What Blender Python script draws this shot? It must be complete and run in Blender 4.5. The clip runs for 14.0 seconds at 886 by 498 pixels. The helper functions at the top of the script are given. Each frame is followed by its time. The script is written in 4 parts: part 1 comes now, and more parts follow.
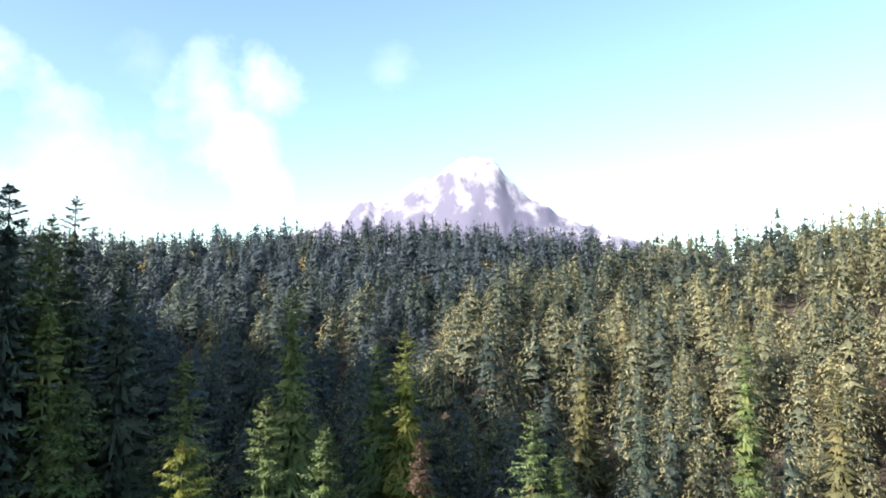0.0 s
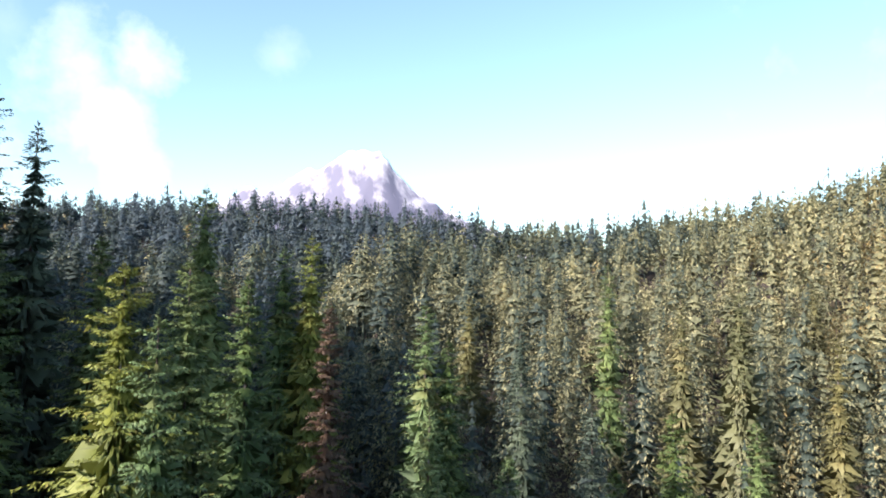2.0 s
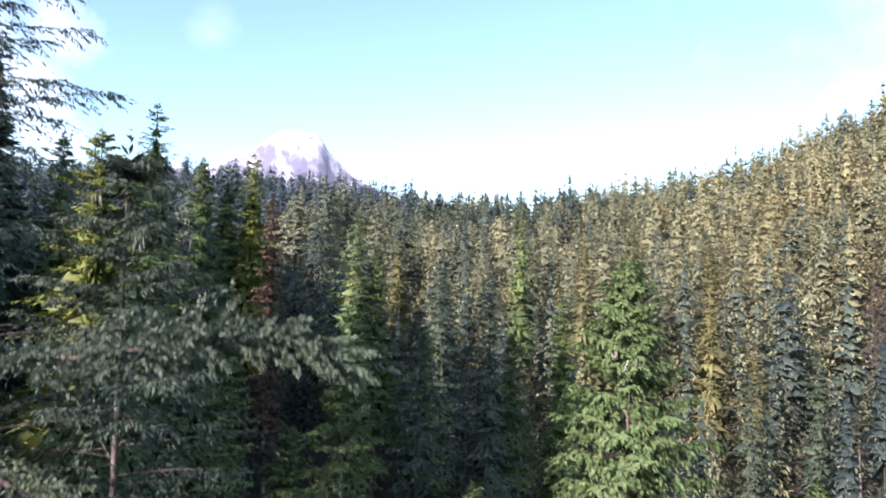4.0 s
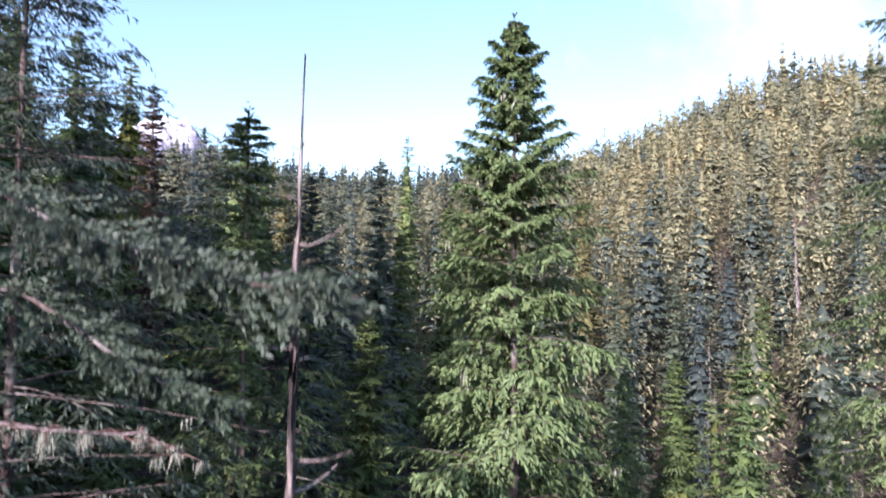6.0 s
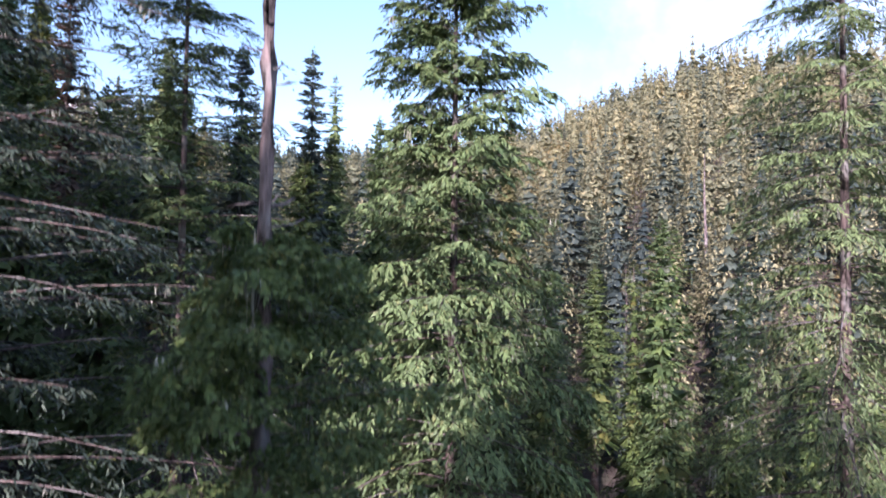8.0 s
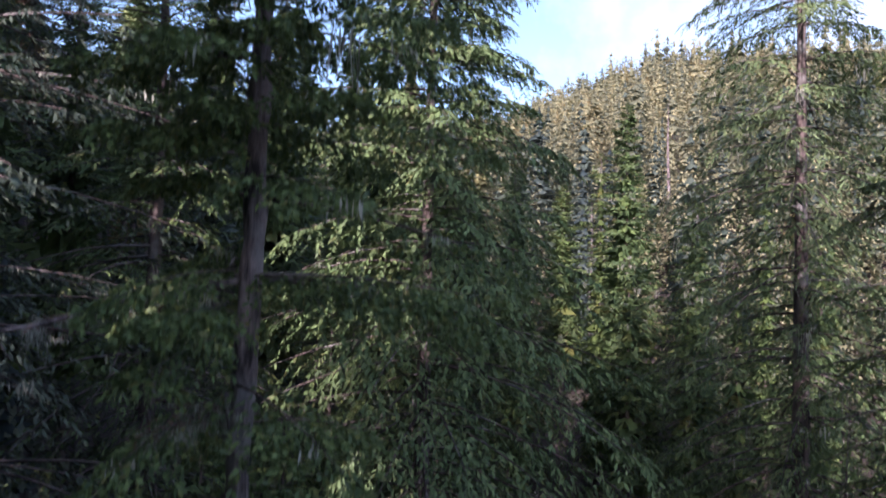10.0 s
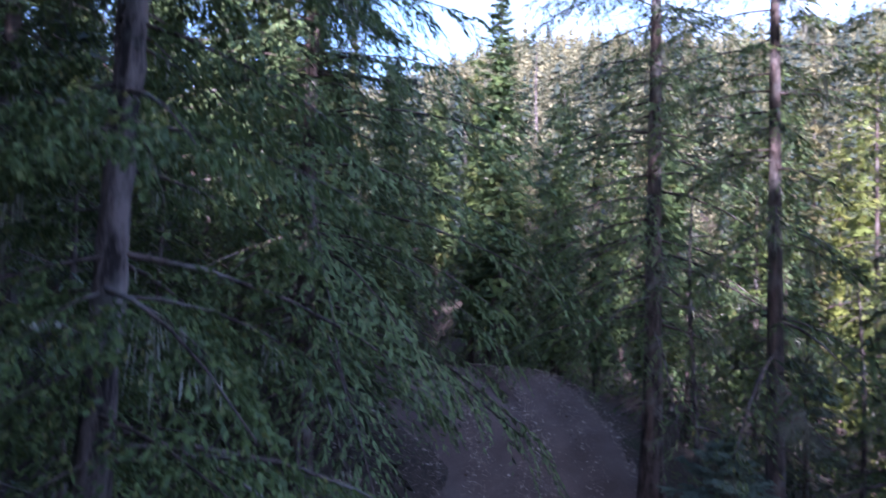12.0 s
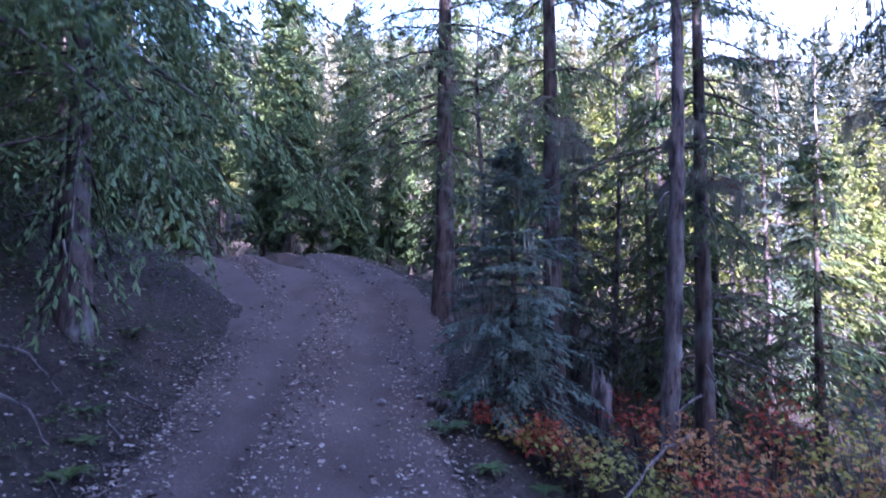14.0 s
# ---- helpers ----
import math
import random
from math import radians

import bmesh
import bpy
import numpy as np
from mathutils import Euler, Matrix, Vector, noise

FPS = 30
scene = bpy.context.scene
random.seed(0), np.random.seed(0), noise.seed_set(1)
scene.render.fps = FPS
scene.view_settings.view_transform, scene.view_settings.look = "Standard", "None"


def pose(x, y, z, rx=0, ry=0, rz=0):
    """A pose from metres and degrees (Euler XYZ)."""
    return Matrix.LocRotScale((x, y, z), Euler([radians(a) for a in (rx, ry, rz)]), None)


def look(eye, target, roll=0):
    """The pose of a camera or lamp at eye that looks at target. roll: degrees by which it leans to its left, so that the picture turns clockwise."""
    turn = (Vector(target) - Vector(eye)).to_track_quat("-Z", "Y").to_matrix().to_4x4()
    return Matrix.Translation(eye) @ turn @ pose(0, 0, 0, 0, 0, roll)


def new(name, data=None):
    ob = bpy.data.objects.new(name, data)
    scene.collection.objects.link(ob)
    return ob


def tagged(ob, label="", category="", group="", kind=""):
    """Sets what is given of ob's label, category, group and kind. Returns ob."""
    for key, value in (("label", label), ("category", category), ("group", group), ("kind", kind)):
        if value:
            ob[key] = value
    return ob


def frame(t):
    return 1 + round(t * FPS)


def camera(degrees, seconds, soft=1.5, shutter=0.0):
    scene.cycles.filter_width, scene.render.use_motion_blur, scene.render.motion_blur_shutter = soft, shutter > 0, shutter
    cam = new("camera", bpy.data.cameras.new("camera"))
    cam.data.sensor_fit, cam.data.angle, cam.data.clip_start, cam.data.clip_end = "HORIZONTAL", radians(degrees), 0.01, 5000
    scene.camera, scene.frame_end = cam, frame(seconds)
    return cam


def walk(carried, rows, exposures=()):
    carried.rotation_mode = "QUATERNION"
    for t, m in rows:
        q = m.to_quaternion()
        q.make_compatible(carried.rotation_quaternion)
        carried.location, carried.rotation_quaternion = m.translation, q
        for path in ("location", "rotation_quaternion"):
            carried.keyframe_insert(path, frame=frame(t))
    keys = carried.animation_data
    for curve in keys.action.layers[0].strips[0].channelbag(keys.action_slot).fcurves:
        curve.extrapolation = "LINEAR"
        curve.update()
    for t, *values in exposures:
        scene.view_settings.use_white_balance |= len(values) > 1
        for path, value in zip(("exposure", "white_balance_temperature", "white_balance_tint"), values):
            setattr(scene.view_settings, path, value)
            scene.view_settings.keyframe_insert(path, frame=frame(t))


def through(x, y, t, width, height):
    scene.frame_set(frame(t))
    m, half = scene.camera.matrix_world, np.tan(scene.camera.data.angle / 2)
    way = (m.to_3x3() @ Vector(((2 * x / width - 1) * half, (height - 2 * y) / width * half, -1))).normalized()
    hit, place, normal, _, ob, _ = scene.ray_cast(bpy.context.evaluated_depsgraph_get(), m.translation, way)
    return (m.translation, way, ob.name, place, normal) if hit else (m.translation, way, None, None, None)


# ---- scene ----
cam = camera(68.0, 14.0, 1.75, 0.35)
# seconds, eye, yaw, pitch, roll
PATH = [
    (0, (2.78, 9.63, 42.14), 3.25, 4.64, -0.17),
    (0.5, (2.72, 8.45, 40.95), 2.06, 4.38, 0.31),
    (1, (2.50, 7.56, 39.69), -1.88, 4.09, 0.94),
    (1.5, (2.27, 6.72, 38.30), -4.94, 4.07, 1.20),
    (2, (1.76, 6.11, 36.75), -6.69, 4.31, 1.04),
    (2.2, (1.69, 5.74, 36.15), -6.95, 4.34, 0.98),
    (4.3, (1.60, 0.20, 30.89), -13.62, 2.92, 1.23),
    (4.5, (1.56, 0.17, 30.34), -14.51, 2.98, 1.16),
    (5, (1.40, 0.04, 28.86), -17.45, 2.90, 0.86),
    (5.5, (1.27, -0.05, 27.37), -20.13, 2.82, 0.66),
    (6, (1.12, -0.08, 25.88), -22.59, 2.66, 0.51),
    (6.5, (0.91, -0.07, 24.43), -25.17, 2.57, 0.32),
    (7, (0.73, -0.08, 23.18), -27.27, 2.49, 0.21),
    (7.2, (0.71, -0.09, 22.64), -27.87, 2.53, 0.23),
    (9.3, (0.52, -0.07, 16.80), -31.05, 2.30, 1.56),
    (9.5, (0.49, -0.08, 16.26), -31.47, 2.54, 1.50),
    (10, (0.37, -0.19, 14.76), -32.33, 2.69, 1.45),
    (10.5, (0.22, -0.21, 13.32), -32.88, 2.94, 1.41),
    (11, (0.13, -0.19, 11.91), -33.99, 3.11, 1.37),
    (11.5, (0.09, -0.18, 10.55), -37.05, 2.52, 1.36),
    (12, (0.09, -0.21, 9.02), -43.49, 2.41, 1.31),
    (12.5, (0.02, -0.20, 7.46), -50.72, 2.63, 0.90),
    (13, (-0.03, -0.09, 6.00), -56.21, 3.05, 0.50),
    (13.5, (-0.03, -0.01, 4.66), -59.84, 3.35, 0.27),
    (14, (0.00, -0.00, 3.42), -61.84, 3.98, 0.12),
]
EXPOSURES = ((0, 1.12, 6250, 16), (4.5, 1.2, 5800, 28), (7.2, 1.3, 5600, 37), (9.5, 1.22, 5800, 39), (11, 1.48, 5500, 38), (12, 1.95, 5150, 43), (13, 2.35, 4900, 46), (14, 3.0, 4850, 52))

walk(cam, [(t, pose(*eye, 90, 0, yaw) @ pose(0, 0, 0, pitch, 0, 0) @ pose(0, 0, 0, 0, 0, roll)) for t, eye, yaw, pitch, roll in PATH], EXPOSURES)

# ---------------------------------------------------------------- world and sun
SUN_FROM = Vector((-0.65, -0.62, 0.45)).normalized()
world = bpy.data.worlds.new("world")
scene.world = world
world.use_nodes = True
wn, wl = world.node_tree.nodes, world.node_tree.links
wn.clear()
sky = wn.new("ShaderNodeTexSky")
sky.sky_type = "NISHITA"
sky.sun_disc = False
sky.sun_elevation = math.asin(SUN_FROM.z)
sky.sun_rotation = math.atan2(SUN_FROM.x, SUN_FROM.y)
sky.altitude, sky.air_density, sky.dust_density, sky.ozone_density = 600, 1.0, 1.9, 0.6
bg = wn.new("ShaderNodeBackground")
bg.inputs["Strength"].default_value = 0.14
out_w = wn.new("ShaderNodeOutputWorld")
wl.new(bg.outputs[0], out_w.inputs[0])


def wmath(op, a, b=None, clamp=False):
    n = wn.new("ShaderNodeMath")
    n.operation, n.use_clamp = op, clamp
    for i, v in enumerate((a, b)):
        if v is None:
            continue
        if isinstance(v, (int, float)):
            n.inputs[i].default_value = v
        else:
            wl.new(v, n.inputs[i])
    return n.outputs[0]


co = wn.new("ShaderNodeTexCoord")
# thin high veil and a few cumulus heaps, each a soft lobe broken up by noise
cloud_noise = wn.new("ShaderNodeTexNoise")
cloud_noise.inputs["Scale"].default_value = 9.0
cloud_noise.inputs["Detail"].default_value = 9.0
cloud_noise.inputs["Roughness"].default_value = 0.6
wl.new(co.outputs["Generated"], cloud_noise.inputs["Vector"])


def lobe(az, el, size, sharp):
    """How far a sky direction lies within a round lobe at that azimuth and height, in degrees."""
    a, e = radians(az), radians(el)
    d = wn.new("ShaderNodeVectorMath")
    d.operation = "DISTANCE"
    wl.new(co.outputs["Generated"], d.inputs[0])
    d.inputs[1].default_value = (math.sin(a) * math.cos(e), math.cos(a) * math.cos(e), math.sin(e))
    inside = wmath("SUBTRACT", 1.0, wmath("DIVIDE", d.outputs["Value"], radians(size)))
    return wmath("MULTIPLY", wmath("ADD", inside, wmath("MULTIPLY", wmath("SUBTRACT", cloud_noise.outputs["Fac"], 0.5), 2.8)), sharp, clamp=True)


cover = None
for az, el, size, sharp in ((-23.5, 17.0, 4.6, 0.30), (-18.6, 18.0, 3.6, 0.36), (-20.5, 13.5, 4.4, 0.36), (-18.5, 9.5, 3.4, 0.30), (-34, 9, 7, 0.26), (-28.5, 19, 3.0, 0.10), (-7.6, 19.6, 2.6, 0.14), (-50, 12, 14, 0.4), (62, 20, 22, 0.20), (90, 28, 30, 0.35)):
    v = lobe(az, el, size, sharp)
    cover = v if cover is None else wmath("MAXIMUM", cover, v)
mixc = wn.new("ShaderNodeMixRGB")
wl.new(cover, mixc.inputs[0])
tint = wn.new("ShaderNodeMixRGB")
tint.blend_type = "MULTIPLY"
tint.inputs[0].default_value = 1.0
wl.new(sky.outputs[0], tint.inputs[1])
tint.inputs[2].default_value = (1.10, 1.22, 1.06, 1)
wl.new(tint.outputs[0], mixc.inputs[1])
mixc.inputs[2].default_value = (8.2, 8.3, 8.4, 1)
wl.new(mixc.outputs[0], bg.inputs["Color"])

sun = new("sun", bpy.data.lights.new("sun", "SUN"))
sun.data.energy, sun.data.angle, sun.data.color = 5.0, radians(0.55), (1.0, 0.93, 0.80)
sun.matrix_world = look(SUN_FROM * 60, (0, 0, 0))


# ---------------------------------------------------------------- materials
def material(name, rough=0.8, metal=0.0):
    m = bpy.data.materials.new(name)
    m.use_nodes = True
    b = m.node_tree.nodes["Principled BSDF"]
    b.inputs["Roughness"].default_value, b.inputs["Metallic"].default_value = rough, metal
    b.inputs["Specular IOR Level"].default_value = 0.3
    return m, m.node_tree.nodes, m.node_tree.links, b


def ramp(nodes, links, fac, stops):
    r = nodes.new("ShaderNodeValToRGB")
    e = r.color_ramp.elements
    while len(e) < len(stops):
        e.new(0.5)
    for el, (p, c) in zip(e, stops):
        el.position, el.color = p, (*c, 1)
    links.new(fac, r.inputs[0])
    return r.outputs[0]


def noise_tex(nodes, links, scale, detail=4.0, rough=0.55, coord="Object", stretch=None):
    n = nodes.new("ShaderNodeTexNoise")
    n.inputs["Scale"].default_value, n.inputs["Detail"].default_value, n.inputs["Roughness"].default_value = scale, detail, rough
    c = nodes.new("ShaderNodeTexCoord")
    src = c.outputs[coord]
    if stretch:
        mp = nodes.new("ShaderNodeMapping")
        mp.inputs["Scale"].default_value = stretch
        links.new(src, mp.inputs[0])
        src = mp.outputs[0]
    links.new(src, n.inputs["Vector"])
    return n.outputs["Fac"]


def mix(nodes, links, fac, a, b, kind="MIX"):
    n = nodes.new("ShaderNodeMixRGB")
    n.blend_type = kind
    for i, v in enumerate((fac, a, b)):
        if isinstance(v, (int, float)):
            n.inputs[i].default_value = v
        elif isinstance(v, tuple):
            n.inputs[i].default_value = (*v, 1)
        else:
            links.new(v, n.inputs[i])
    return n.outputs[0]


def bumped(nodes, links, b, height, strength, distance):
    n = nodes.new("ShaderNodeBump")
    n.inputs["Strength"].default_value, n.inputs["Distance"].default_value = strength, distance
    links.new(height, n.inputs["Height"])
    links.new(n.outputs[0], b.inputs["Normal"])


def needles(name, dark, mid, light, through=0.25, old=(0.20, 0.15, 0.05)):
    """Needle sprays: hue by tree, by spray and along the crown, with a part of the light going through."""
    m, n, l, b = material(name, 0.55)
    g = n.new("ShaderNodeNewGeometry")
    col = ramp(n, l, g.outputs["Random Per Island"], ((0.0, dark), (0.45, mid), (0.86, light), (1.0, old)))
    patch = noise_tex(n, l, 0.9, 3.0)
    col = mix(n, l, mix(n, l, 1.0, patch, (0.7, 0.7, 0.7), "MULTIPLY"), col, light)
    # lighter twig tips, for new growth and for the light caught there
    young = n.new("ShaderNodeAttribute")
    young.attribute_name = "tone"
    col = mix(n, l, ramp(n, l, young.outputs["Fac"], ((0.45, (0, 0, 0)), (1.0, (0.75, 0.75, 0.75)))), col, light)
    o = n.new("ShaderNodeObjectInfo")
    tint = ramp(n, l, o.outputs["Random"], ((0.0, (0.86, 0.96, 1.0)), (0.4, (1.0, 1.0, 0.96)), (0.75, (1.06, 1.02, 0.86)), (1.0, (0.92, 0.98, 0.92))))
    col = mix(n, l, 1.0, col, tint, "MULTIPLY")
    l.new(col, b.inputs["Base Color"])
    t = n.new("ShaderNodeBsdfTranslucent")
    l.new(col, t.inputs["Color"])
    s = n.new("ShaderNodeMixShader")
    s.inputs[0].default_value = through
    l.new(b.outputs[0], s.inputs[1])
    l.new(t.outputs[0], s.inputs[2])
    l.new(s.outputs[0], n["Material Output"].inputs[0])
    return m


# firs come in a dark tone for shade and lighter tones coloured as sunlit
FIR = needles("fir_needles", (0.016, 0.030, 0.024), (0.046, 0.084, 0.034), (0.150, 0.205, 0.066))
SPRUCE = needles("spruce_needles", (0.018, 0.030, 0.028), (0.040, 0.060, 0.048), (0.130, 0.160, 0.112), old=(0.12, 0.11, 0.07))
GOLD = needles("yellow_foliage", (0.060, 0.060, 0.024), (0.13, 0.122, 0.055), (0.24, 0.218, 0.105), old=(0.24, 0.18, 0.08))
SUNLIT_PALE = needles("sunlit_pale_tipped_needles", (0.020, 0.036, 0.018), (0.075, 0.126, 0.042), (0.225, 0.285, 0.118))
SUNLIT_LIME = needles("sunlit_yellow_green_needles", (0.030, 0.045, 0.014), (0.090, 0.120, 0.030), (0.240, 0.270, 0.066))
BLUE = needles("young_spruce_needles", (0.060, 0.100, 0.090), (0.120, 0.180, 0.160), (0.230, 0.310, 0.270))
RUST = needles("dying_needles", (0.06, 0.03, 0.022), (0.09, 0.055, 0.042), (0.15, 0.10, 0.075))


def forest_material():
    m, n, l, b = material("forest_needles", 0.6)
    a = n.new("ShaderNodeAttribute")
    a.attribute_name = "tone"
    # the bluish low end stands in for haze on the far trees
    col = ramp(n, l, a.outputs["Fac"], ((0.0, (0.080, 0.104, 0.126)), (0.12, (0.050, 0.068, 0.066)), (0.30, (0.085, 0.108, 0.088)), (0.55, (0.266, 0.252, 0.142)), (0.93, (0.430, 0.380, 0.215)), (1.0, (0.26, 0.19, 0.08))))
    col = mix(n, l, 1.0, col, ramp(n, l, noise_tex(n, l, 0.5, 3.0, 0.6), ((0.3, (0.78, 0.82, 0.86)), (0.7, (1.22, 1.18, 1.10)))), "MULTIPLY")
    fine = noise_tex(n, l, 2.2, 5.0, 0.75)
    col = mix(n, l, 1.0, col, ramp(n, l, fine, ((0.36, (0.72, 0.74, 0.74)), (0.64, (1.28, 1.26, 1.22)))), "MULTIPLY")
    l.new(col, b.inputs["Base Color"])
    t = n.new("ShaderNodeBsdfTranslucent")
    l.new(col, t.inputs["Color"])
    both = n.new("ShaderNodeMixShader")
    both.inputs[0].default_value = 0.35
    l.new(b.outputs[0], both.inputs[1])
    l.new(t.outputs[0], both.inputs[2])
    l.new(both.outputs[0], n["Material Output"].inputs[0])
    return m


FOREST = forest_material()


def bark_material(name, dark, light, scale=6.0):
    m, n, l, b = material(name, 0.92)
    f = noise_tex(n, l, scale, 8.0, 0.65, "Object", (1, 1, 0.22))
    blotch = noise_tex(n, l, 1.3, 3.0)
    col = ramp(n, l, f, ((0.40, dark), (0.60, light)))
    col = mix(n, l, ramp(n, l, blotch, ((0.52, (0, 0, 0)), (0.66, (0.6, 0.6, 0.6)))), col, (0.30, 0.28, 0.26))
    l.new(col, b.inputs["Base Color"])
    bumped(n, l, b, f, 0.9, 0.05)
    return m


BARK = bark_material("bark", (0.030, 0.022, 0.020), (0.16, 0.115, 0.10))
DEADWOOD = bark_material("dead_wood", (0.030, 0.023, 0.022), (0.26, 0.20, 0.185), 7.0)
LICHEN, _n, _l, _b = material("lichen", 0.95)
_g = _n.new("ShaderNodeNewGeometry")
_l.new(ramp(_n, _l, _g.outputs["Random Per Island"], ((0.0, (0.16, 0.16, 0.12)), (1.0, (0.40, 0.39, 0.31)))), _b.inputs["Base Color"])


def ground_material():
    m, n, l, b = material("forest_floor", 0.95)
    f = noise_tex(n, l, 0.35, 10.0, 0.7)
    fine = noise_tex(n, l, 7.0, 8.0, 0.7)
    col = ramp(n, l, f, ((0.35, (0.036, 0.028, 0.023)), (0.52, (0.080, 0.061, 0.051)), (0.66, (0.044, 0.050, 0.028))))
    col = mix(n, l, 0.6, col, ramp(n, l, fine, ((0.35, (0.45, 0.45, 0.45)), (0.68, (1.8, 1.7, 1.65)))), "MULTIPLY")
    l.new(col, b.inputs["Base Color"])
    bumped(n, l, b, fine, 1.0, 0.16)
    return m


GROUND = ground_material()


def road_material():
    m, n, l, b = material("dirt_road", 0.95)
    f = noise_tex(n, l, 0.6, 6.0, 0.6)
    fine = noise_tex(n, l, 22.0, 8.0, 0.75)
    col = ramp(n, l, f, ((0.3, (0.090, 0.064, 0.055)), (0.7, (0.155, 0.115, 0.100))))
    col = mix(n, l, 0.7, col, ramp(n, l, fine, ((0.32, (0.55, 0.55, 0.55)), (0.7, (1.5, 1.45, 1.45)))), "MULTIPLY")
    l.new(col, b.inputs["Base Color"])
    bumped(n, l, b, fine, 0.7, 0.04)
    return m


ROAD = road_material()


def snow_rock_material():
    m, n, l, b = material("snowy_rock", 0.85)
    f = noise_tex(n, l, 0.010, 8.0, 0.62, "Object", (1.0, 1.0, 0.35))
    g = n.new("ShaderNodeNewGeometry")
    sep = n.new("ShaderNodeSeparateXYZ")
    l.new(g.outputs["Normal"], sep.inputs[0])
    k = n.new("ShaderNodeMath")
    k.operation = "ADD"
    l.new(f, k.inputs[0])
    k2 = n.new("ShaderNodeMath")
    k2.operation = "MULTIPLY_ADD"
    l.new(sep.outputs["Z"], k2.inputs[0])
    k2.inputs[1].default_value, k2.inputs[2].default_value = 0.9, -0.62
    # more snow higher up
    pos = n.new("ShaderNodeSeparateXYZ")
    l.new(g.outputs["Position"], pos.inputs[0])
    k3 = n.new("ShaderNodeMath")
    k3.operation = "MULTIPLY_ADD"
    l.new(pos.outputs["Z"], k3.inputs[0])
    k3.inputs[1].default_value = 0.0007
    k3.inputs[2].default_value = -0.44
    k4 = n.new("ShaderNodeMath")
    k4.operation = "ADD"
    l.new(k2.outputs[0], k4.inputs[0])
    l.new(k3.outputs[0], k4.inputs[1])
    l.new(k4.outputs[0], k.inputs[1])
    # rock colours lightened to lilac in place of haze over the distance
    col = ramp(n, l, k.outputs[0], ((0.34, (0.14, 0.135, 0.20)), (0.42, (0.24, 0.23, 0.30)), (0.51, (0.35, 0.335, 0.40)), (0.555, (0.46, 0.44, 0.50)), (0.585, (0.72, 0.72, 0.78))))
    l.new(col, b.inputs["Base Color"])
    return m


SNOWROCK = snow_rock_material()


# ---------------------------------------------------------------- mesh helpers
def mesh_object(name, verts, quads, mat, parent=None, smooth=False, tone=None, label="", normals=None):
    """One mesh object from arrays of corners and of four-sided faces."""
    me = bpy.data.meshes.new(name)
    verts, quads = np.asarray(verts, dtype=np.float32), np.asarray(quads, dtype=np.int32)
    me.vertices.add(len(verts))
    me.vertices.foreach_set("co", verts.ravel())
    me.loops.add(quads.size)
    me.loops.foreach_set("vertex_index", quads.ravel())
    me.polygons.add(len(quads))
    me.polygons.foreach_set("loop_start", np.arange(len(quads), dtype=np.int32) * quads.shape[1])
    me.update(calc_edges=True)
    me.validate()
    if tone is not None:
        at = me.attributes.new("tone", "FLOAT", "POINT")
        at.data.foreach_set("value", np.asarray(tone, dtype=np.float32))
    if smooth:
        me.polygons.foreach_set("use_smooth", np.ones(len(quads), dtype=bool))
    if normals is not None and len(me.vertices) == len(normals):
        me.polygons.foreach_set("use_smooth", np.ones(len(me.polygons), dtype=bool))
        me.normals_split_custom_set_from_vertices(np.asarray(normals, dtype=np.float32).tolist())
    me.materials.append(mat)
    ob = new(name, me)
    if parent is not None:
        ob.parent = parent
    if label:
        tagged(ob, label)
    return ob


def unit(v):
    return v / np.maximum(np.linalg.norm(v, axis=-1, keepdims=True), 1e-9)


def crown_normals(v, x, y, round_=0.65, lift=0.45):
    """Normals of four-cornered sprays, turned towards the outside of the crown round the stem at x, y."""
    q = v.reshape(-1, 4, 3)
    face = unit(np.cross(q[:, 1] - q[:, 0], q[:, 2] - q[:, 0]))
    out = q.mean(1) - np.stack([x, y, 0 * x], -1)
    out[:, 2] = 0
    out = unit(out) + np.array([0, 0, lift])
    face = face * np.where((face * out).sum(-1) < 0, -1.0, 1.0)[:, None]
    return np.repeat(unit(unit(out) * round_ + face * (1 - round_)), 4, 0)


def sprays(start, way, length, width, rng, sag=0.12, roll=0.6, fan=1, spread=0.6):
    """Kite-shaped, slightly sagging sprays of needles, fan of them from each root: corners and faces."""
    side = unit(np.cross(way, np.array([0, 0, 1.0])) + 1e-6)
    up = np.cross(side, way)
    a = rng.normal(0, roll, len(start))[:, None]
    side = side * np.cos(a) + up * np.sin(a)
    if fan > 1:
        turn = np.tile(np.linspace(-spread, spread, fan), len(start)) + rng.normal(0, 0.12, fan * len(start))
        start, way, side = (np.repeat(v, fan, 0) for v in (start, way, side))
        shrink = 1 - 0.35 * np.abs(turn) / max(spread, 1e-6) * rng.uniform(0.4, 1.2, len(turn))
        length, width = np.repeat(length, fan) * shrink, np.repeat(width, fan)
        c, s_ = np.cos(turn)[:, None], np.sin(turn)[:, None]
        way, side = way * c + side * s_, side * c - way * s_
    n = len(start)
    mid = start + way * (length * rng.uniform(0.35, 0.6, n))[:, None]
    mid[:, 2] -= 0.3 * sag * length
    tip = start + way * length[:, None]
    tip[:, 2] -= sag * length
    v = np.stack([start, mid + side * width[:, None], tip, mid - side * width[:, None]], 1).reshape(-1, 3)
    f = np.arange(4 * n).reshape(-1, 4)
    return v, f


